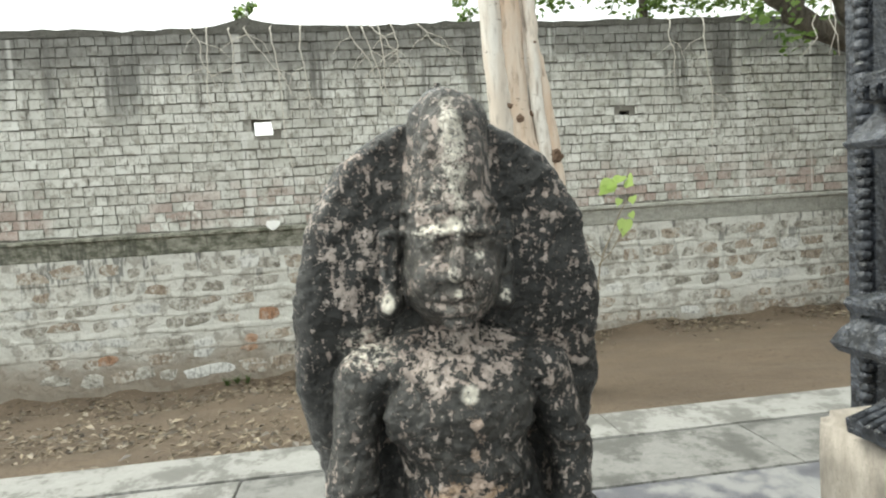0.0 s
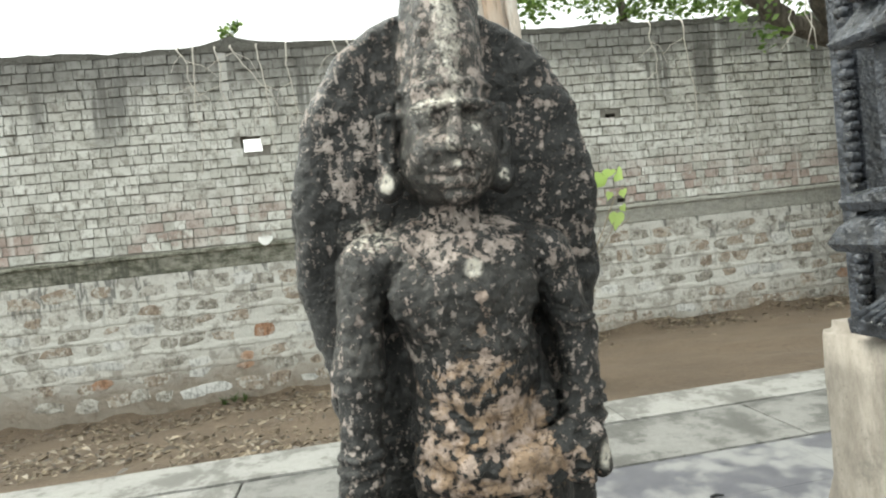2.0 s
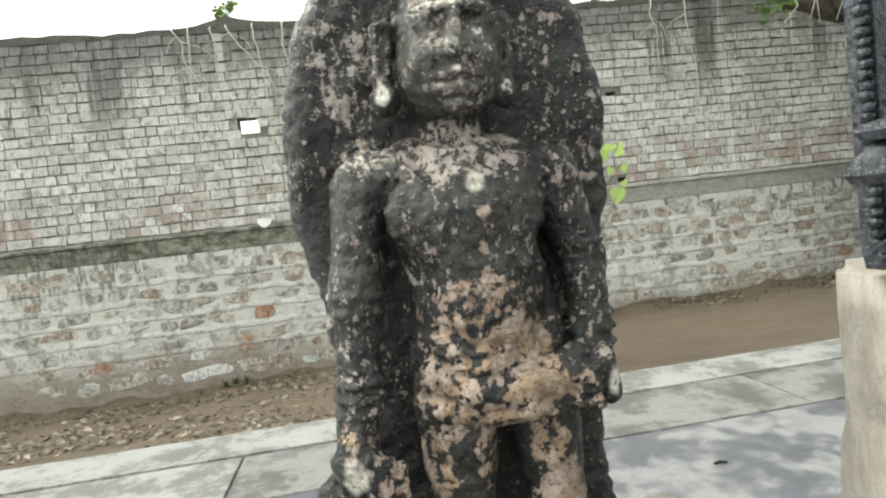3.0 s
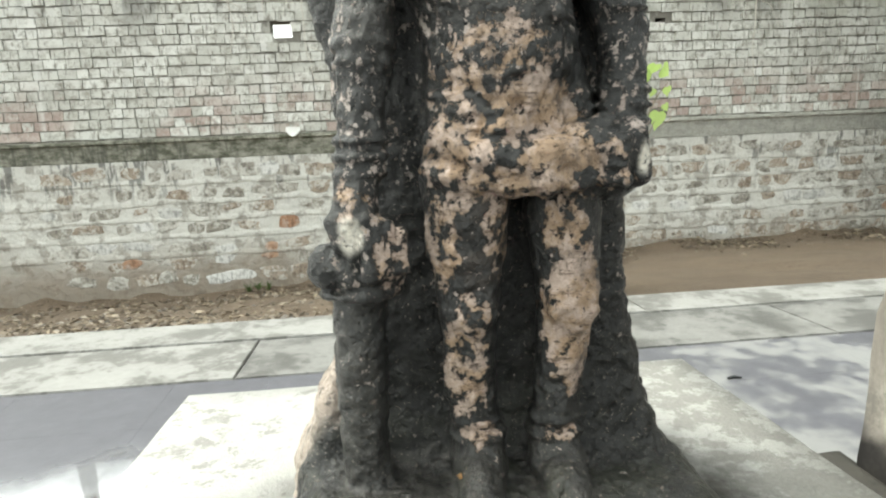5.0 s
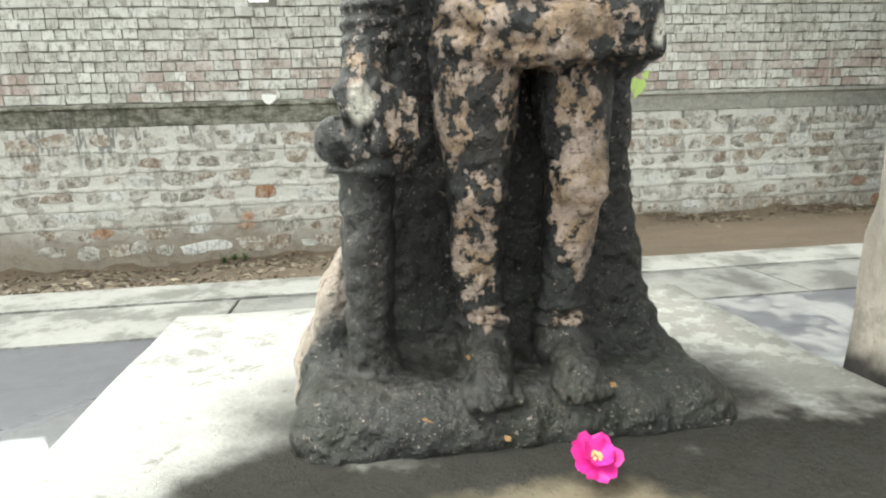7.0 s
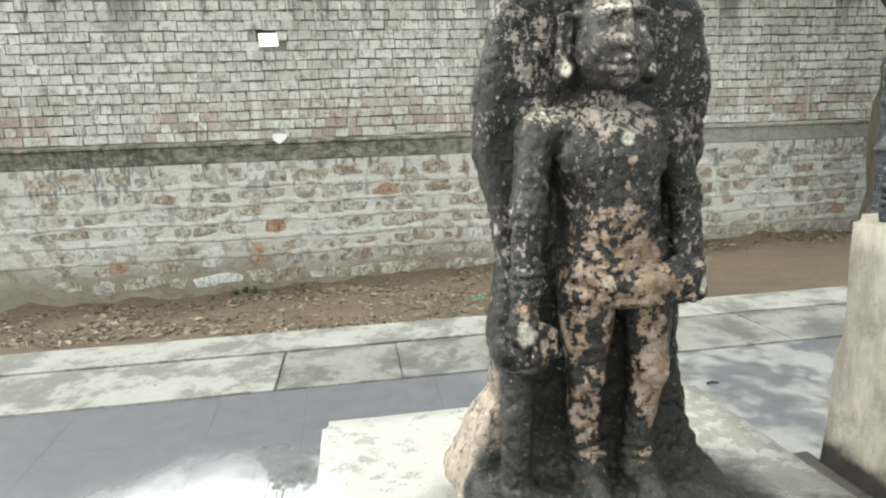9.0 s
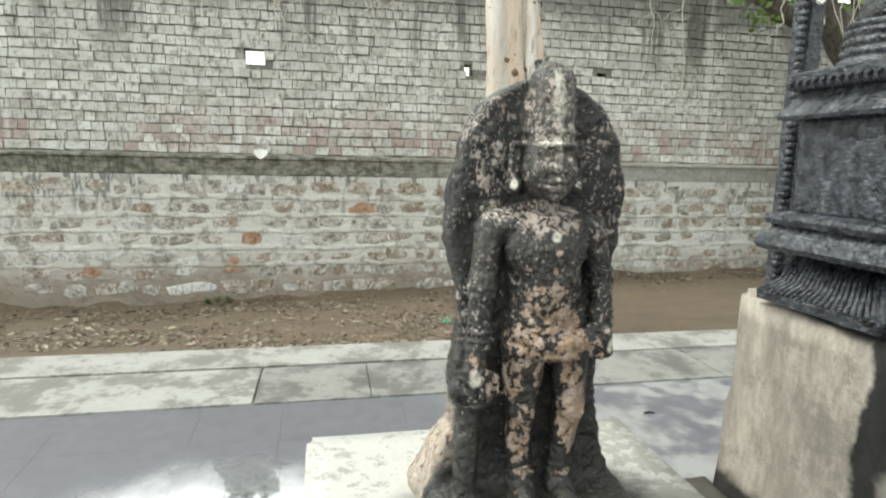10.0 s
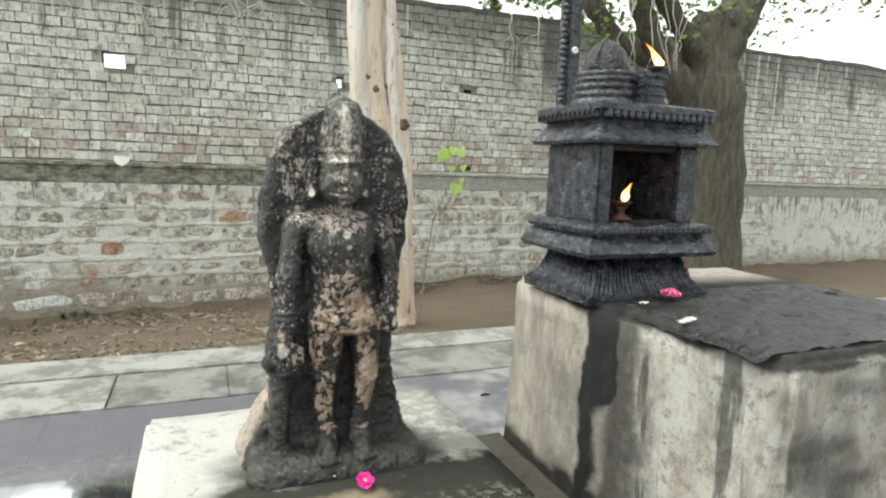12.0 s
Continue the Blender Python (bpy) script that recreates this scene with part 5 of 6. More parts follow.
def standing_statue():
    F = Field((-0.20, -0.085, -0.006), (0.26, 0.25, 0.745), 0.0016)
    # back slab with a rounded top, widening into its rough foot
    zs = (-0.02, 0.0, 0.036, 0.088, 0.136, 0.197, 0.31, 0.382, 0.46, 0.549, 0.612, 0.672, 0.692, 0.706, 0.714)
    left = (-0.158, -0.157, -0.150, -0.138, -0.116, -0.112, -0.101, -0.108, -0.124, -0.122, -0.106, -0.073, -0.045, -0.016, 0.02)
    right = (0.215, 0.208, 0.180, 0.166, 0.156, 0.148, 0.146, 0.158, 0.172, 0.170, 0.158, 0.125, 0.098, 0.07, 0.03)
    cut, (x, y, z) = F.window((-0.2, -0.09, -0.01), (0.26, 0.25, 0.75))
    xl, xr = np.interp(z, zs, left), np.interp(z, zs, right)
    side = np.maximum(xl - x, x - xr) * 0.8
    back = np.interp(z, (0.0, 0.06, 0.16, 0.3, 0.73), (0.205, 0.18, 0.135, 0.122, 0.112))
    frontal = np.interp(z, (0.0, 0.05, 0.10, 0.46, 0.53, 0.73), (0.045, 0.060, 0.072, 0.072, 0.060, 0.058))
    flat = np.maximum(frontal - y, y - back)
    r = 0.014
    qx, qy = np.maximum(side + r, 0), np.maximum(flat + r, 0)
    slab = np.sqrt(qx * qx + qy * qy) + np.minimum(np.maximum(side, flat) + r, 0) - r
    F.blend(cut, slab.astype(np.float32), 0.004)
    # foot block
    F.limb((-0.125, 0.0, 0.005), (0.165, 0.0, 0.0), 0.036, 0.034, 0.02, 1.3)
    F.limb((-0.12, 0.06, 0.005), (0.17, 0.06, 0.0), 0.036, 0.03, 0.02, 1.4)
    F.limb((-0.13, 0.13, 0.0), (0.15, 0.13, 0.0), 0.04, 0.03, 0.03, 1.4)
    # trunk of the figure
    F.egg((0.022, 0.050, 0.452), (0.066, 0.058, 0.054), 0.012)
    F.limb((-0.055, 0.048, 0.482), (0.094, 0.050, 0.479), 0.027, 0.025, 0.010)
    F.limb((-0.018, 0.052, 0.496), (0.062, 0.052, 0.493), 0.022, 0.022, 0.008)
    F.limb((0.021, 0.048, 0.44), (0.022, 0.048, 0.335), 0.054, 0.052, 0.018)
    F.egg((0.026, 0.046, 0.322), (0.060, 0.052, 0.036), 0.010)
    F.egg((0.034, 0.042, 0.378), (0.054, 0.048, 0.050), 0.016)
    F.limb((0.072, 0.052, 0.385), (0.088, 0.040, 0.330), 0.020, 0.018, 0.014)
    F.egg((-0.012, 0.008, 0.456), (0.030, 0.010, 0.026), 0.022)
    F.egg((0.056, 0.014, 0.456), (0.028, 0.006, 0.025), 0.022)
    # arm at the mace
    F.limb((-0.064, 0.044, 0.476), (-0.077, 0.034, 0.395), 0.0245, 0.0205, 0.007)
    F.limb((-0.077, 0.034, 0.395), (-0.083, 0.026, 0.305), 0.0195, 0.0185, 0.005)
    F.ring((-0.077, 0.035, 0.390), 0.0205, 0.0205, 0.0036, 0.003)
    F.ring((-0.078, 0.034, 0.376), 0.0195, 0.0195, 0.0028, 0.002)
    F.ring((-0.082, 0.027, 0.320), 0.0185, 0.0185, 0.0036, 0.002)
    F.ring((-0.083, 0.026, 0.308), 0.0185, 0.0185, 0.0036, 0.002)
    F.ring((-0.084, 0.025, 0.296), 0.0175, 0.0175, 0.0034, 0.002)
    # mace: knobbed head, swirled side, plain shaft
    F.egg((-0.091, 0.032, 0.222), (0.036, 0.034, 0.023), 0.005)
    F.egg((-0.114, 0.020, 0.226), (0.015, 0.015, 0.017), 0.004)
    F.ring((-0.116, 0.008, 0.226), 0.009, 0.006, 0.0022, 0.003)
    F.limb((-0.124, 0.006, 0.234), (-0.108, 0.003, 0.216), 0.0018, 0.0018, 0.003, carve=True)
    F.ring((-0.091, 0.032, 0.205), 0.029, 0.029, 0.004, 0.004)
    F.limb((-0.092, 0.036, 0.20), (-0.094, 0.038, 0.03), 0.0215, 0.0185, 0.007)
    # hand over the mace, fingers curled round its side
    F.limb((-0.085, 0.022, 0.295), (-0.090, 0.012, 0.262), 0.0165, 0.018, 0.006)
    F.egg((-0.091, 0.008, 0.254), (0.018, 0.013, 0.024), 0.005)
    for i in range(4):
        F.limb((-0.082 + 0.0084 * i, -0.003 + 0.003 * i, 0.264 - 0.004 * i), (-0.081 + 0.0080 * i, -0.003 + 0.003 * i, 0.222 + 0.001 * i), 0.0056, 0.0048, 0.0030)
    # arm at the hip
    F.limb((0.104, 0.046, 0.474), (0.127, 0.044, 0.402), 0.0245, 0.0200, 0.007)
    F.limb((0.127, 0.044, 0.402), (0.122, 0.028, 0.340), 0.0200, 0.0190, 0.005)
    F.limb((0.122, 0.028, 0.340), (0.112, 0.010, 0.306), 0.0180, 0.0160, 0.005)
    F.ring((0.125, 0.044, 0.412), 0.0205, 0.0215, 0.0036, 0.003)
    F.ring((0.124, 0.031, 0.350), 0.0190, 0.0190, 0.0036, 0.002)
    F.ring((0.122, 0.028, 0.338), 0.0190, 0.0190, 0.0036, 0.002)
    F.ring((0.119, 0.022, 0.326), 0.0180, 0.0180, 0.0034, 0.002)
    F.egg((0.102, 0.004, 0.302), (0.023, 0.018, 0.021), 0.004)
    for i in range(4):
        F.limb((0.082, -0.004, 0.311 - 0.0088 * i), (0.106, -0.012, 0.312 - 0.0092 * i), 0.0050, 0.0058, 0.0035)
    F.limb((0.118, -0.002, 0.316), (0.124, 0.000, 0.286), 0.0095, 0.0085, 0.005)
    F.egg((0.112, 0.034, 0.290), (0.024, 0.030, 0.024), 0.010)
    # legs
    F.limb((-0.002, 0.040, 0.290), (-0.004, 0.036, 0.200), 0.0375, 0.0265, 0.004)
    F.limb((-0.005, 0.036, 0.190), (-0.003, 0.040, 0.075), 0.0240, 0.0190, 0.006)
    F.egg((-0.005, 0.017, 0.180), (0.018, 0.010, 0.016), 0.006)
    F.limb((-0.020, 0.010, 0.200), (0.010, 0.010, 0.200), 0.0020, 0.0020, 0.004, carve=True)
    F.limb((0.074, 0.040, 0.290), (0.078, 0.036, 0.200), 0.0330, 0.0265, 0.004)
    F.limb((0.078, 0.036, 0.190), (0.066, 0.040, 0.075), 0.0250, 0.0180, 0.006)
    F.egg((0.078, 0.016, 0.182), (0.018, 0.010, 0.017), 0.008)
    for cx0, cz0 in ((-0.002, 0.088), (0.066, 0.084)):
        F.ring((cx0, 0.040, cz0), 0.0195, 0.0195, 0.0030, 0.003)
        F.ring((cx0, 0.040, cz0 - 0.013), 0.0205, 0.0205, 0.0046, 0.003)
    for x0, x1 in ((-0.002, -0.006), (0.066, 0.062)):
        F.limb((x0, 0.040, 0.066), (x0, 0.030, 0.048), 0.020, 0.022, 0.006)
        F.limb((x0, 0.032, 0.050), (x1, -0.022, 0.038), 0.021, 0.0165, 0.007)
        for i in range(5):
            F.limb((x1 - 0.016 + 0.008 * i, -0.020, 0.037), (x1 - 0.018 + 0.009 * i, -0.041 + 0.003 * abs(i - 1), 0.034), 0.0062, 0.0056, 0.002)
    # waist cloth, rolled sash and hem
    for i, (zc, dip) in enumerate(((0.352, 0.004), (0.343, 0.007), (0.334, 0.010))):
        F.ring((0.022, 0.046, zc), 0.0525 + 0.001 * i, 0.0505 + 0.001 * i, 0.0022, 0.004, dip)
    F.limb((-0.028, 0.014, 0.318), (0.006, 0.000, 0.302), 0.007, 0.009, 0.010)
    F.limb((0.006, 0.000, 0.302), (0.050, -0.004, 0.302), 0.010, 0.012, 0.010)
    F.limb((0.050, -0.004, 0.302), (0.096, 0.000, 0.324), 0.012, 0.008, 0.010)
    F.limb((0.014, -0.012, 0.3190), (0.044, -0.014, 0.3215), 0.0046, 0.0050, 0.004, carve=True)
    F.limb((0.044, -0.014, 0.3215), (0.076, -0.008, 0.3360), 0.0046, 0.0024, 0.004, carve=True)
    F.limb((0.020, -0.010, 0.3400), (0.070, -0.006, 0.3480), 0.0020, 0.0020, 0.004, carve=True)
    F.limb((0.010, -0.008, 0.3560), (0.064, -0.006, 0.3620), 0.0016, 0.0016, 0.004, carve=True)
    hem = (-0.034, 0.028, 0.296), (-0.016, 0.008, 0.288), (0.022, -0.001, 0.283), (0.052, -0.002, 0.281), (0.074, 0.000, 0.286), (0.090, 0.010, 0.294)
    for p, q in zip(hem, hem[1:]):
        F.limb(p, q, 0.0058, 0.0058, 0.010)
    for i in range(3):
        F.limb((-0.024 + 0.014 * i, 0.006 - 0.004 * i, 0.272), (-0.024 + 0.013 * i, 0.006 - 0.002 * i, 0.222), 0.0016, 0.0016, 0.003, carve=True)
    # neck, necklaces, sacred cord
    F.limb((0.021, 0.052, 0.545), (0.021, 0.050, 0.505), 0.026, 0.028, 0.006)
    F.ring((0.021, 0.042, 0.506), 0.034, 0.034, 0.0045, 0.004, 0.008)
    F.ring((0.021, 0.038, 0.492), 0.045, 0.043, 0.0048, 0.004, 0.016)
    F.limb((-0.028, -0.002, 0.495), (0.062, -0.004, 0.40), 0.0035, 0.0035, 0.004)
    # head
    F.egg((0.022, 0.040, 0.577), (0.043, 0.052, 0.052), 0.008)
    F.egg((0.021, 0.022, 0.557), (0.038, 0.035, 0.030), 0.010)
    F.egg((0.022, 0.033, 0.604), (0.040, 0.038, 0.033), 0.008)
    F.limb((0.0235, -0.007, 0.606), (0.0185, -0.0185, 0.574), 0.0050, 0.0072, 0.004)
    F.egg((0.0090, -0.0095, 0.5695), (0.0060, 0.0065, 0.0048), 0.003)
    F.egg((0.0280, -0.0095, 0.5695), (0.0060, 0.0065, 0.0048), 0.003)
    for s, ex, ez, ey in ((-1, 0.0035, 0.5965, -0.002), (1, 0.0425, 0.5990, 0.003)):
        F.egg((ex, ey - 0.007, ez), (0.0130, 0.0080, 0.0068), 0.003, carve=True)
        F.egg((ex, ey + 0.004, ez - 0.0015), (0.0108, 0.0070, 0.0056), 0.0015)
        F.limb((ex - 0.0125, ey + 0.002, ez - 0.001), (ex, ey - 0.003, ez + 0.0062), 0.0020, 0.0024, 0.0015)
        F.limb((ex, ey - 0.003, ez + 0.0062), (ex + 0.0125, ey + 0.002, ez - 0.001), 0.0024, 0.0020, 0.0015)
        F.limb((0.0235 + 0.006 * s, -0.010, 0.6085), (ex + 0.013 * s, ey + 0.001, 0.6075), 0.0040, 0.0030, 0.003)
        F.egg((0.0200 + 0.021 * s, -0.001, 0.571), (0.014, 0.010, 0.012), 0.010)
        F.limb((0.0185 + 0.0125 * s, -0.013, 0.566), (0.0195 + 0.020 * s, -0.006, 0.551), 0.0018, 0.0016, 0.003, carve=True)
    lips = (0.0030, -0.0080), (0.0205, -0.0165), (0.0365, -0.0080)
    for (xa, ya), (xb, yb) in zip(lips, lips[1:]):
        F.limb((xa, ya + 0.001, 0.5555), (xb, yb + 0.001, 0.5570), 0.0042, 0.0042, 0.0015)
        F.limb((0.0205 + 0.8 * (xa - 0.0205), ya + 0.001, 0.5445), (0.0205 + 0.8 * (xb - 0.0205), yb + 0.001, 0.5432), 0.0046, 0.0046, 0.0015)
    for (xa, ya), (xb, yb) in zip(lips, lips[1:]):
        F.limb((xa - 0.001, ya - 0.003, 0.5500), (xb, yb - 0.003, 0.5500), 0.0022, 0.0024, 0.0015, carve=True)
    F.limb((0.008, -0.015, 0.5368), (0.033, -0.015, 0.5368), 0.0024, 0.0024, 0.003, carve=True)
    F.egg((0.0200, -0.006, 0.5315), (0.014, 0.010, 0.0065), 0.005)
    for xe in (-0.030, 0.071):
        F.limb((xe, 0.036, 0.605), (xe - 0.003, 0.034, 0.562), 0.010, 0.009, 0.006)
        F.limb((xe - 0.001, 0.026, 0.604), (xe - 0.004, 0.026, 0.572), 0.003, 0.003, 0.003, carve=True)
        F.egg((xe - 0.004, 0.030, 0.547), (0.013, 0.013, 0.014), 0.004)
    # tall crown
    F.ring((0.022, 0.042, 0.628), 0.0405, 0.0425, 0.0026, 0.006)
    F.limb((0.022, 0.044, 0.622), (0.027, 0.046, 0.700), 0.041, 0.0345, 0.008)
    F.limb((0.020, 0.008, 0.625), (0.025, 0.014, 0.700), 0.010, 0.009, 0.008)
    for s in (-1, 1):
        F.limb((0.021 + 0.024 * s, 0.012, 0.624), (0.026 + 0.018 * s, 0.022, 0.70), 0.006, 0.006, 0.007)
    # erosion
    shape = F.d.shape
    gx, gy, gz = np.meshgrid(*F.axes, indexing="ij", sparse=True)
    near = np.exp(-(((gx - 0.021) / 0.042) ** 4 + ((gy + 0.005) / 0.035) ** 4 + ((gz - 0.572) / 0.046) ** 4))
    worn = (1 - 0.72 * near).astype(np.float32)
    F.d += worn * (0.0046 * value_noise(shape, 15, 1) + 0.0032 * value_noise(shape, 6, 2) + 0.0018 * value_noise(shape, 3, 3))
    waist = (np.exp(-(((gz - 0.32) / 0.05) ** 4)) * np.exp(-(((gx - 0.03) / 0.09) ** 4)) * (gy < 0.06)).astype(np.float32)
    F.d += waist * (0.0050 * value_noise(shape, 9, 7) + 0.0030 * value_noise(shape, 4, 8))
    rough = np.interp(F.axes[1], (0.05, 0.1), (0, 1))[None, :, None].astype(np.float32)
    F.d += 0.012 * value_noise(shape, 30, 4) * rough
    return F.mesh("statue")


statue = linked("statue", standing_statue(), STATUE, smooth=True)
statue.location = (0, 0, PLINTH_Z - 0.002)
tagged(statue, "weathered black stone relief statue with pale worn patches on a plinth", "statue")

# ---- flowers and small things ----
def blossom(name, place, size, petals, mat, seed, **tags):
    rng = random.Random(seed)
    f = thing(name, place, **tags)
    for ringno, (count, tilt, s) in enumerate(petals):
        for i in range(count):
            bm = bmesh.new()
            rows = []
            for u in range(6):
                a = u / 5
                w = size * s * 1.0 * math.sin(math.pi * min(1, 0.12 + a * 0.80)) ** 0.7
                rows.append([bm.verts.new((w * k * 0.5, size * s * a, size * s * (0.55 * a * a * tilt - 0.12 * k * k * a + 0.09 * a * math.sin(5 * k + 2 * i)))) for k in (-1, -0.5, 0, 0.5, 1)])
            for p, q in zip(rows, rows[1:]):
                for k in range(4):
                    bm.faces.new((p[k], p[k + 1], q[k + 1], q[k]))
            ob = part("petal", bm, mat, f, smooth=True)
            ob.matrix_basis = pose(0, 0, 0.002 + 0.002 * ringno, rng.uniform(4, 16) + 14 * ringno, rng.uniform(-10, 10), 360 * (i + 0.5 * ringno) / count + rng.uniform(-12, 12))
    bm = bmesh.new()
    for i in range(24):
        a, r = rng.uniform(0, 6.28), size * 0.24 * math.sqrt(rng.random())
        tube(bm, [(r * 0.3 * math.cos(a), r * 0.3 * math.sin(a), 0.002), (r * math.cos(a), r * math.sin(a), size * 0.36)], [0.0007, 0.0012], 4)
    part("stamens", bm, STAMEN, f)
    return f


rose = blossom("flower", (0.044, -0.098, 0.404), 0.0178, ((6, 0.45, 1.0), (5, 0.75, 0.72)), PETAL, 3, label="magenta pink rose blossom lying at the statue's foot", category="flower")
rose.rotation_euler = (radians(30), radians(-6), 0.3)
for k, (x, y) in enumerate(((0.683, -0.143), (0.705, -0.135), (0.694, -0.158))):
    blossom("flower", (x, y, 0.735), 0.014, ((6, 1.0, 1.0), (5, 1.4, 0.8)), PETAL_PINK, 20 + k, label="small wilted pink blossom on the oily pedestal top", category="flower", group="blossoms on the pedestal")

bm = bmesh.new()
g = [[bm.verts.new((x, 0.004 * math.sin(x * 20), z)) for x, z in row] for row in (((-0.058, 0.052), (0, 0.054), (0.060, 0.050)), ((-0.058, 0.005), (0, 0.0), (0.060, 0.008)), ((-0.032, -0.034), (0.0, -0.056), (0.034, -0.030)))]
for a, b in zip(g, g[1:]):
    for i in range(2):
        bm.faces.new((a[i], b[i], b[i + 1], a[i + 1]))
bmesh.ops.solidify(bm, geom=list(bm.faces), thickness=0.006)
chip = tagged(part("broken_plate", bm, plain("white_glaze", (0.88, 0.88, 0.87), 0.12, 0.02)), "broken piece of white plate stuck on the wall ledge", "plate")
chip.location = (-0.955, BASE_Y - 0.075, 0.955)
chip.rotation_euler = (-0.6, 0, 0)
chip.scale = (1.15, 1, 1.1)

def scrap(name, mat, w, d, seed, bend=0.2):
    """A small crumpled sheet with thickness."""
    rng = random.Random(seed)
    bm = bmesh.new()
    sheet(bm, spread(-w / 2, w / 2, 5), spread(-d / 2, d / 2, 4), lambda x, y: bend * w * rng.random())
    for v in bm.verts:
        v.co.x += rng.uniform(-0.08, 0.08) * w
        v.co.y += rng.uniform(-0.08, 0.08) * d
    bmesh.ops.solidify(bm, geom=list(bm.faces), thickness=0.0012)
    return part(name, bm, mat)


for k, (x, y, w) in enumerate(((0.602, -0.171, 0.02), (0.565, -0.318, 0.026), (0.592, -0.305, 0.03))):
    ob = tagged(scrap("paper_scrap", WHITE, w, w * 0.5, 40 + k), "small crumpled white paper scrap on the oily pedestal", "paper", "paper scraps on the pedestal")
    ob.location = (x, y, 0.731)
WRAP = plain("green_wrapper", (0.10, 0.42, 0.22), 0.4)
ob = tagged(scrap("wrapper", WRAP, 0.07, 0.05, 50, 0.3), "small green plastic wrapper lying on the soil", "wrapper")
ob.location = (0.56, 3.33, soil_height(0.56, 3.33) + 0.012)
REDCLOTH = plain("red_cloth", (0.20, 0.035, 0.022), 0.8)
bm = bmesh.new()
bmesh.ops.create_icosphere(bm, subdivisions=3, radius=0.022, matrix=Matrix.Diagonal((1, 1, 0.75, 1)))
for v in bm.verts:
    v.co += 0.009 * noise.noise_vector(v.co * 60)
ob = tagged(part("cloth_bundle", bm, REDCLOTH, smooth=True), "small bundle of red cloth on the pedestal", "cloth")
ob.location = (0.965, 0.11, 0.737)
bm = lathe(bmesh.new(), [(0.004, -0.004), (0.0085, -0.004), (0.0095, 0.0), (0.0085, 0.004), (0.0035, 0.003), (0.003, 0.0), (0.0035, -0.003)], steps=20)
ob = tagged(part("metal_ring", bm, WHITE, smooth=True), "small pale metal ring fixed to the stone pillar", "ring")
ob.matrix_basis = pose(0.712, 0.296, 1.317, 90, 0, 0)
bm = bmesh.new()
tube(bm, [(-0.02, 0, 0.004), (0.0, 0.004, 0.006), (0.022, -0.003, 0.004)], [0.004, 0.005, 0.003], 6)
ob = tagged(part("twig_piece", bm, BLACKWOOD, smooth=True), "short dark twig lying on the paving", "twig")
ob.location = (0.94, 1.18, -0.018)
YELLOW = plain("yellowed_leaf", (0.48, 0.30, 0.14), 0.7)
for k, (x, y, z) in enumerate(((0.082, -0.035, 0.425), (-0.02, 0.0, 0.442), (-0.008, -0.075, 0.412), (-0.06, -0.055, 0.42))):
    ob = tagged(scrap("dry_petal", YELLOW, 0.007, 0.005, 60 + k), "dry yellowish petal fallen on the statue's foot", "petal", "dry petals on the statue's foot")
    ob.matrix_basis = pose(x, y, z, 20, 0, 40 * k)
GRASS = leaf_mat("dull_green_grass", (0.06, 0.11, 0.03), (0.16, 0.22, 0.07))
for k, (x, y) in enumerate(((-1.42, 5.57), (-1.32, 5.55), (-1.52, 5.56), (1.62, 5.55))):
    tuft = thing("grass_tuft", (x, y, soil_height(x, y)), label="small tuft of weeds at the foot of the wall", category="weeds", group="weeds along the wall")
    rng = random.Random(90 + k)
    for _ in range(14):
        bm = bmesh.new()
        a, r, h = rng.uniform(0, 6.28), rng.uniform(0.02, 0.06), rng.uniform(0.03, 0.09)
        tube(bm, [(0, 0, -0.01), (0.5 * r * math.cos(a), 0.5 * r * math.sin(a), h * 0.7), (r * math.cos(a), r * math.sin(a), h)], [0.006, 0.005, 0.001], 3)
        part("blade", bm, GRASS, tuft)

bm = bmesh.new()
rng = random.Random(5)
for i in range(9000):
    left = rng.random() < 0.8
    x = rng.uniform(-4.5, 1.2) if left else rng.uniform(1.2, 6)
    y = rng.uniform(2.22, 5.6) if left else 5.62 - abs(rng.gauss(0, 0.35))
    if y < 2.2 or noise.noise((x * 1.3, y * 1.3, 4.0)) + 0.35 * noise.noise((x * 5, y * 5, 4.0)) < rng.uniform(-0.45, 0.25):
        continue
    z = soil_height(x, y) + rng.uniform(0.002, 0.02)
    s = rng.uniform(0.02, 0.075)
    a, w = rng.uniform(0, 6.28), rng.uniform(0.10, 0.30)
    u, v = Vector((math.cos(a), math.sin(a), rng.uniform(-0.3, 0.3))), Vector((-math.sin(a), math.cos(a), rng.uniform(-0.5, 0.5)))
    p = Vector((x, y, z + 0.006))
    q = [bm.verts.new(p + o) for o in (-u * s * 0.5, v * s * w + Vector((0, 0, 0.008)), u * s * 0.5, -v * s * w + Vector((0, 0, 0.004)))]
    bm.faces.new(q[:3]), bm.faces.new((q[0], q[2], q[3]))
tagged(part("leaf_litter", bm, LITTER), "scattered dry brown leaves over the soil", "leaf litter", kind="stuff")

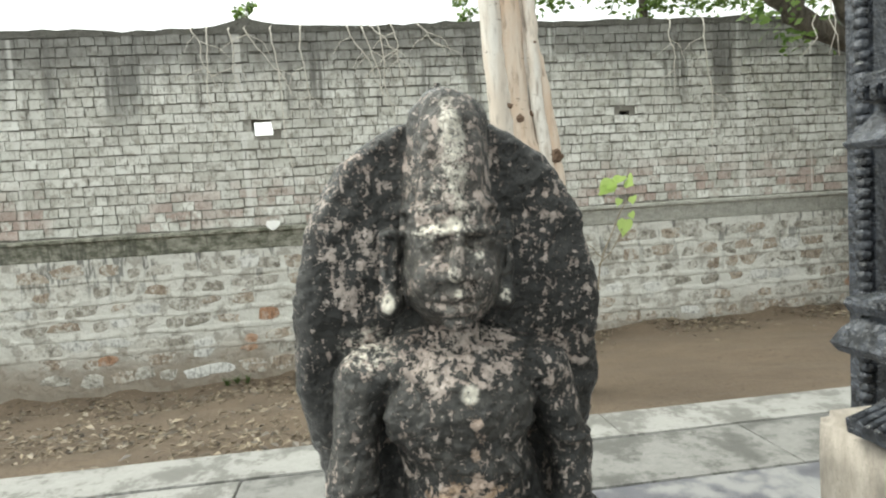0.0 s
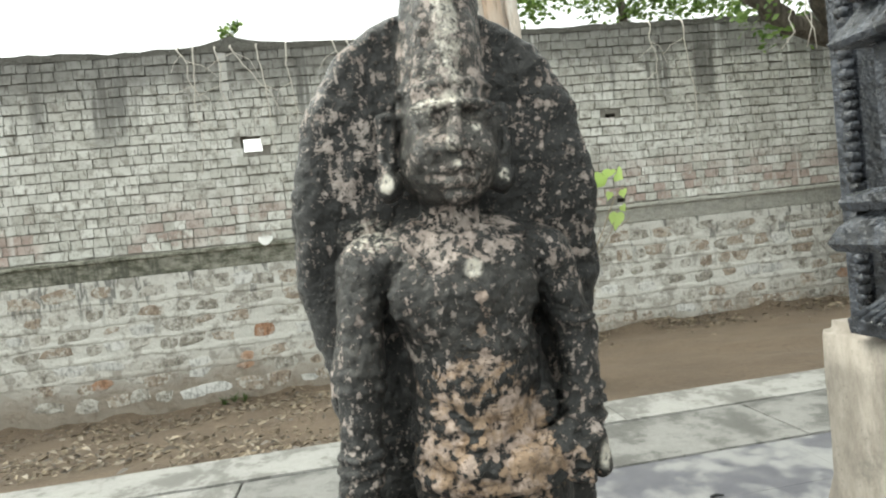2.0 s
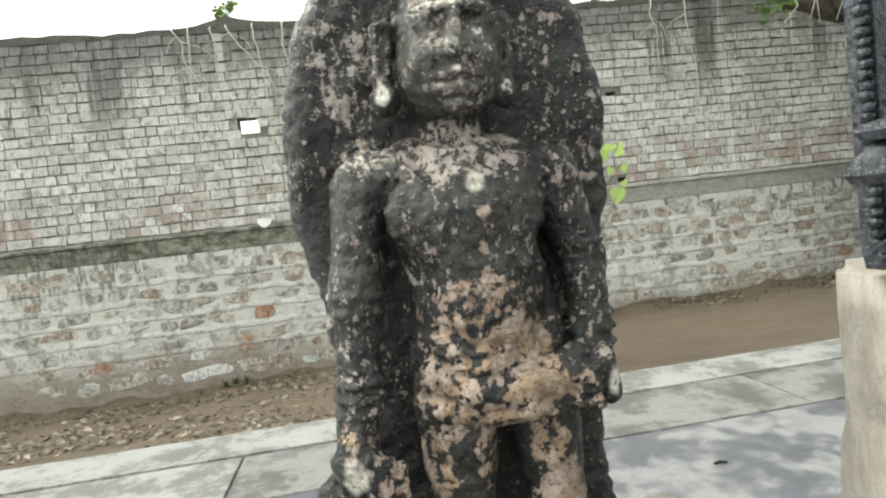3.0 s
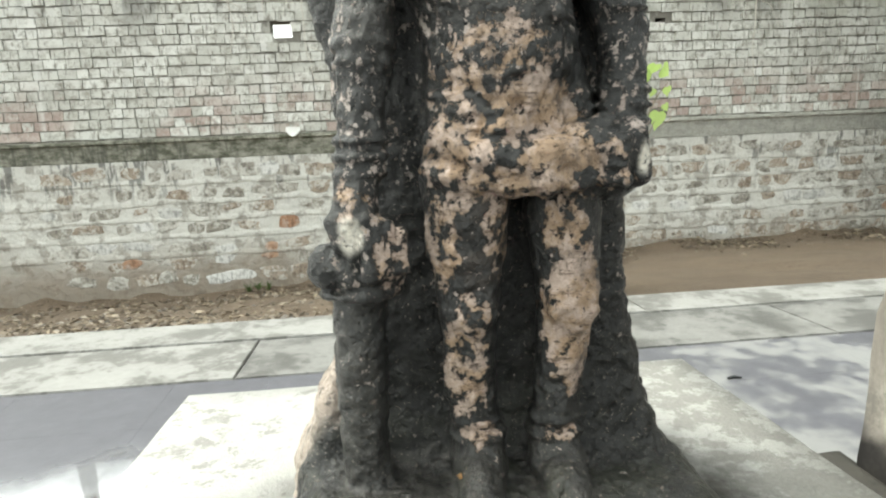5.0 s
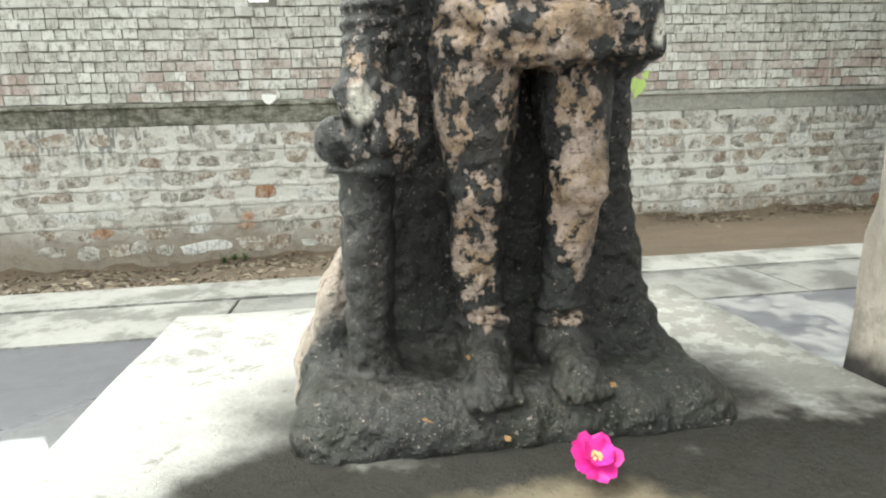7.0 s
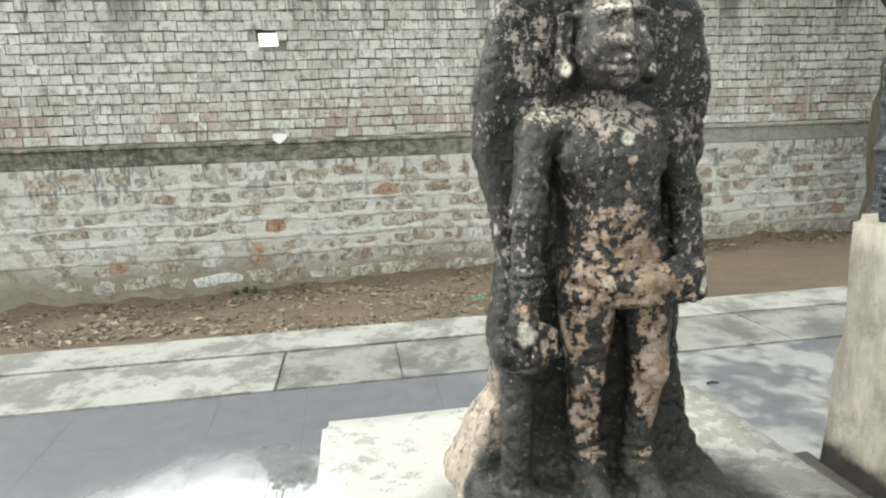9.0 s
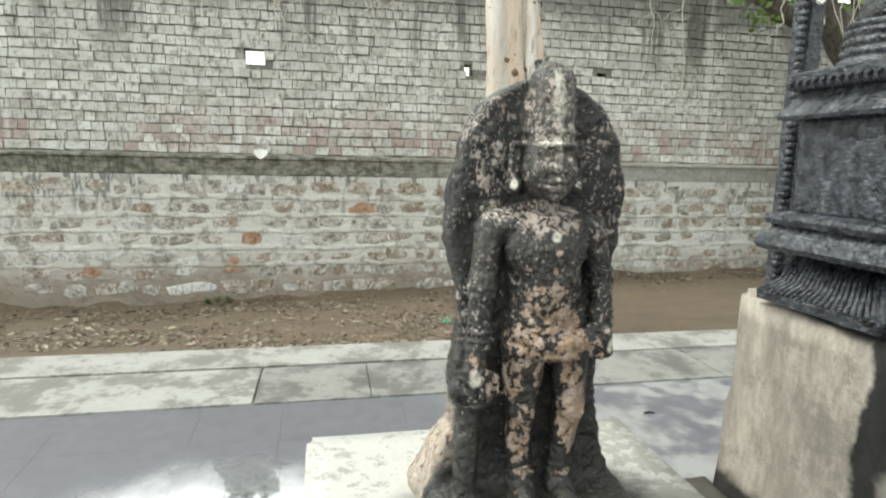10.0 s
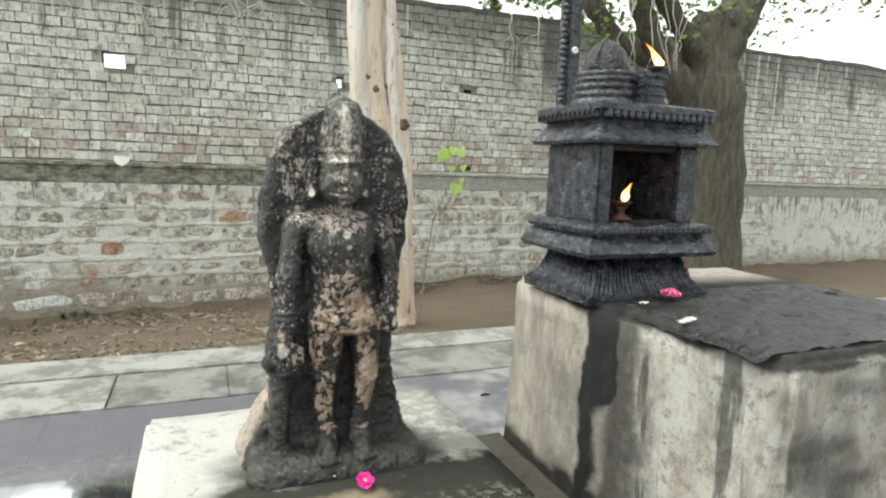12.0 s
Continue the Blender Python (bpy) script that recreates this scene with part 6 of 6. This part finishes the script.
# ---- rubble stones set in the wall base ----
def stone_mesh(seed):
    rng = random.Random(seed)
    bm = bmesh.new()
    bmesh.ops.create_icosphere(bm, subdivisions=2, radius=0.5)
    off = Vector((rng.uniform(0, 50), rng.uniform(0, 50), rng.uniform(0, 50)))
    for v in bm.verts:
        v.co = v.co.normalized() * 0.5 * (1 + 0.55 * noise.noise(v.co * 1.6 + off) + 0.25 * noise.noise(v.co * 4 + off))
        v.co.x = max(-0.4, min(0.4, v.co.x))
        v.co.z = max(-0.38, min(0.38, v.co.z))
        v.co.y = max(-0.32, min(0.32, v.co.y))
    me = bpy.data.meshes.new("stone")
    bm.to_mesh(me)
    bm.free()
    return me


stone_sets = {m: [stone_mesh(100 + 9 * i + j) for j in range(7)] for i, m in enumerate(("grey", "rust", "white", "brown"))}
stone_mats = {"grey": STONE_GREY, "rust": STONE_RUST, "white": STONE_WHITE, "brown": STONE_BROWN}


def stone(x, z, w, h, kind, rng):
    ob = linked("stone", rng.choice(stone_sets[kind]), stone_mats[kind], wall)
    ob.matrix_basis = pose(x, BASE_Y + 0.016, z, 0, rng.uniform(-8, 8), 0) @ Matrix.Diagonal((w, 0.062, h, 1))


# smeared mortar ribs between the rubble courses
rng = random.Random(15)
for z0 in (0.51, 0.325, 0.155, -0.02, -0.20):
    bm = bmesh.new()
    loops = []
    for i in range(401):
        x = -5.0 + 13.0 * i / 400
        z = z0 + 0.022 * noise.noise((x * 1.6, z0 * 9, 0)) + 0.012 * noise.noise((x * 7, z0 * 9, 3))
        t = 0.034 + 0.02 * noise.noise((x * 2.4, z0 * 5, 7)) + 0.010 * noise.noise((x * 11, z0 * 5, 9))
        p = 0.003 + 0.005 * noise.noise((x * 3.1, z0 * 7, 1))
        loops.append([bm.verts.new((x, y, zz)) for y, zz in ((BASE_Y + 0.02, z + 2.2 * t), (BASE_Y - 0.4 * p, z + 0.8 * t), (BASE_Y - p - 0.004, z - 0.5 * t), (BASE_Y - p, z - 0.8 * t), (BASE_Y + 0.02, z - t))])
    for a, b in zip(loops, loops[1:]):
        for k in range(4):
            bm.faces.new((a[k], a[k + 1], b[k + 1], b[k]))
    part("mortar_rib", bm, PLASTER, wall, smooth=True)
rng = random.Random(21)
MARKED = ((-1.067, 0.10, 0.19, 0.17, "rust"), (-1.69, -0.22, 0.24, 0.19, "white"), (-1.30, -0.20, 0.18, 0.20, "rust"), (0.085, 0.40, 0.26, 0.13, "rust"), (3.05, 0.0, 0.2, 0.16, "white"))
for mk in MARKED:
    stone(mk[0], mk[1], 1.45 * mk[2], 1.4 * mk[3], mk[4], rng)
for row, z in enumerate((0.60, 0.40, 0.24, 0.07, -0.12, -0.28, -0.45)):
    x = -3.4 + rng.uniform(0, 0.3)
    while x < 6.5:
        w = rng.uniform(0.16, 0.36)
        if not any(abs(x - a) < 0.2 and abs(z - b) < 0.16 for a, b, *_ in MARKED):
            kind = "rust" if rng.random() < (0.0 if row < 3 else 0.03) else "white" if rng.random() < 0.10 else "brown" if rng.random() < 0.45 else "grey"
            stone(x, z + rng.uniform(-0.025, 0.025), w * 1.15, rng.uniform(0.13, 0.21), kind, rng)
        x += w * 0.8 + rng.uniform(0.0, 0.10)

# ---- bricks ----
def brick_mesh(w, seed):
    bm = bmesh.new()
    box(bm, -w / 2 + 0.0042, w / 2 - 0.0042, -0.003, 0.05, -COURSE / 2 + 0.007, COURSE / 2 - 0.007, 0.0, 0.0052, random.Random(seed))
    me = bpy.data.meshes.new("brick")
    bm.to_mesh(me)
    bm.free()
    return me


WIDTHS = (0.105, 0.135, 0.175, 0.225)
brick_sets = {w: [brick_mesh(w, 31 * i + j) for j in range(6)] for i, w in enumerate(WIDTHS)}
rng = random.Random(77)
rest_v, rest_f, count = [], [], 0
row, z = 0, LEDGE_Z + 0.012 + COURSE / 2
while z < WALL_TOP - 0.02:
    x = WALL_X0 + rng.uniform(0, 0.2)
    headers = row % 3 == 1
    while x < WALL_X1:
        w = rng.choice((0.105, 0.105, 0.135) if headers else (0.225, 0.175, 0.175, 0.135, 0.135, 0.105))
        cxb = x + w / 2
        if not holed(x, x + w, z - COURSE / 2 + 0.025, z + COURSE / 2 - 0.025, 0.04):
            me = rng.choice(brick_sets[w])
            place = (cxb, WALL_Y + rng.uniform(-0.006, 0.008), z + rng.uniform(-0.005, 0.005) + 0.012 * noise.noise((cxb * 0.7, z, 0)))
            if -1.75 < cxb < 1.05 and z < LEDGE_Z + 1.75 and count < 300:
                ob = linked("brick", me, BRICK, wall)
                ob.location = place
                count += 1
            else:
                k = len(rest_v)
                rest_v += [(v.co.x + place[0], v.co.y + place[1], v.co.z + place[2]) for v in me.vertices]
                rest_f += [tuple(k + i for i in p.vertices) for p in me.polygons]
        x += w
    z += COURSE
    row += 1
me = bpy.data.meshes.new("brickwork")
me.from_pydata(rest_v, [], rest_f)
tagged(linked("brickwork", me, BRICK, wall), kind="stuff")
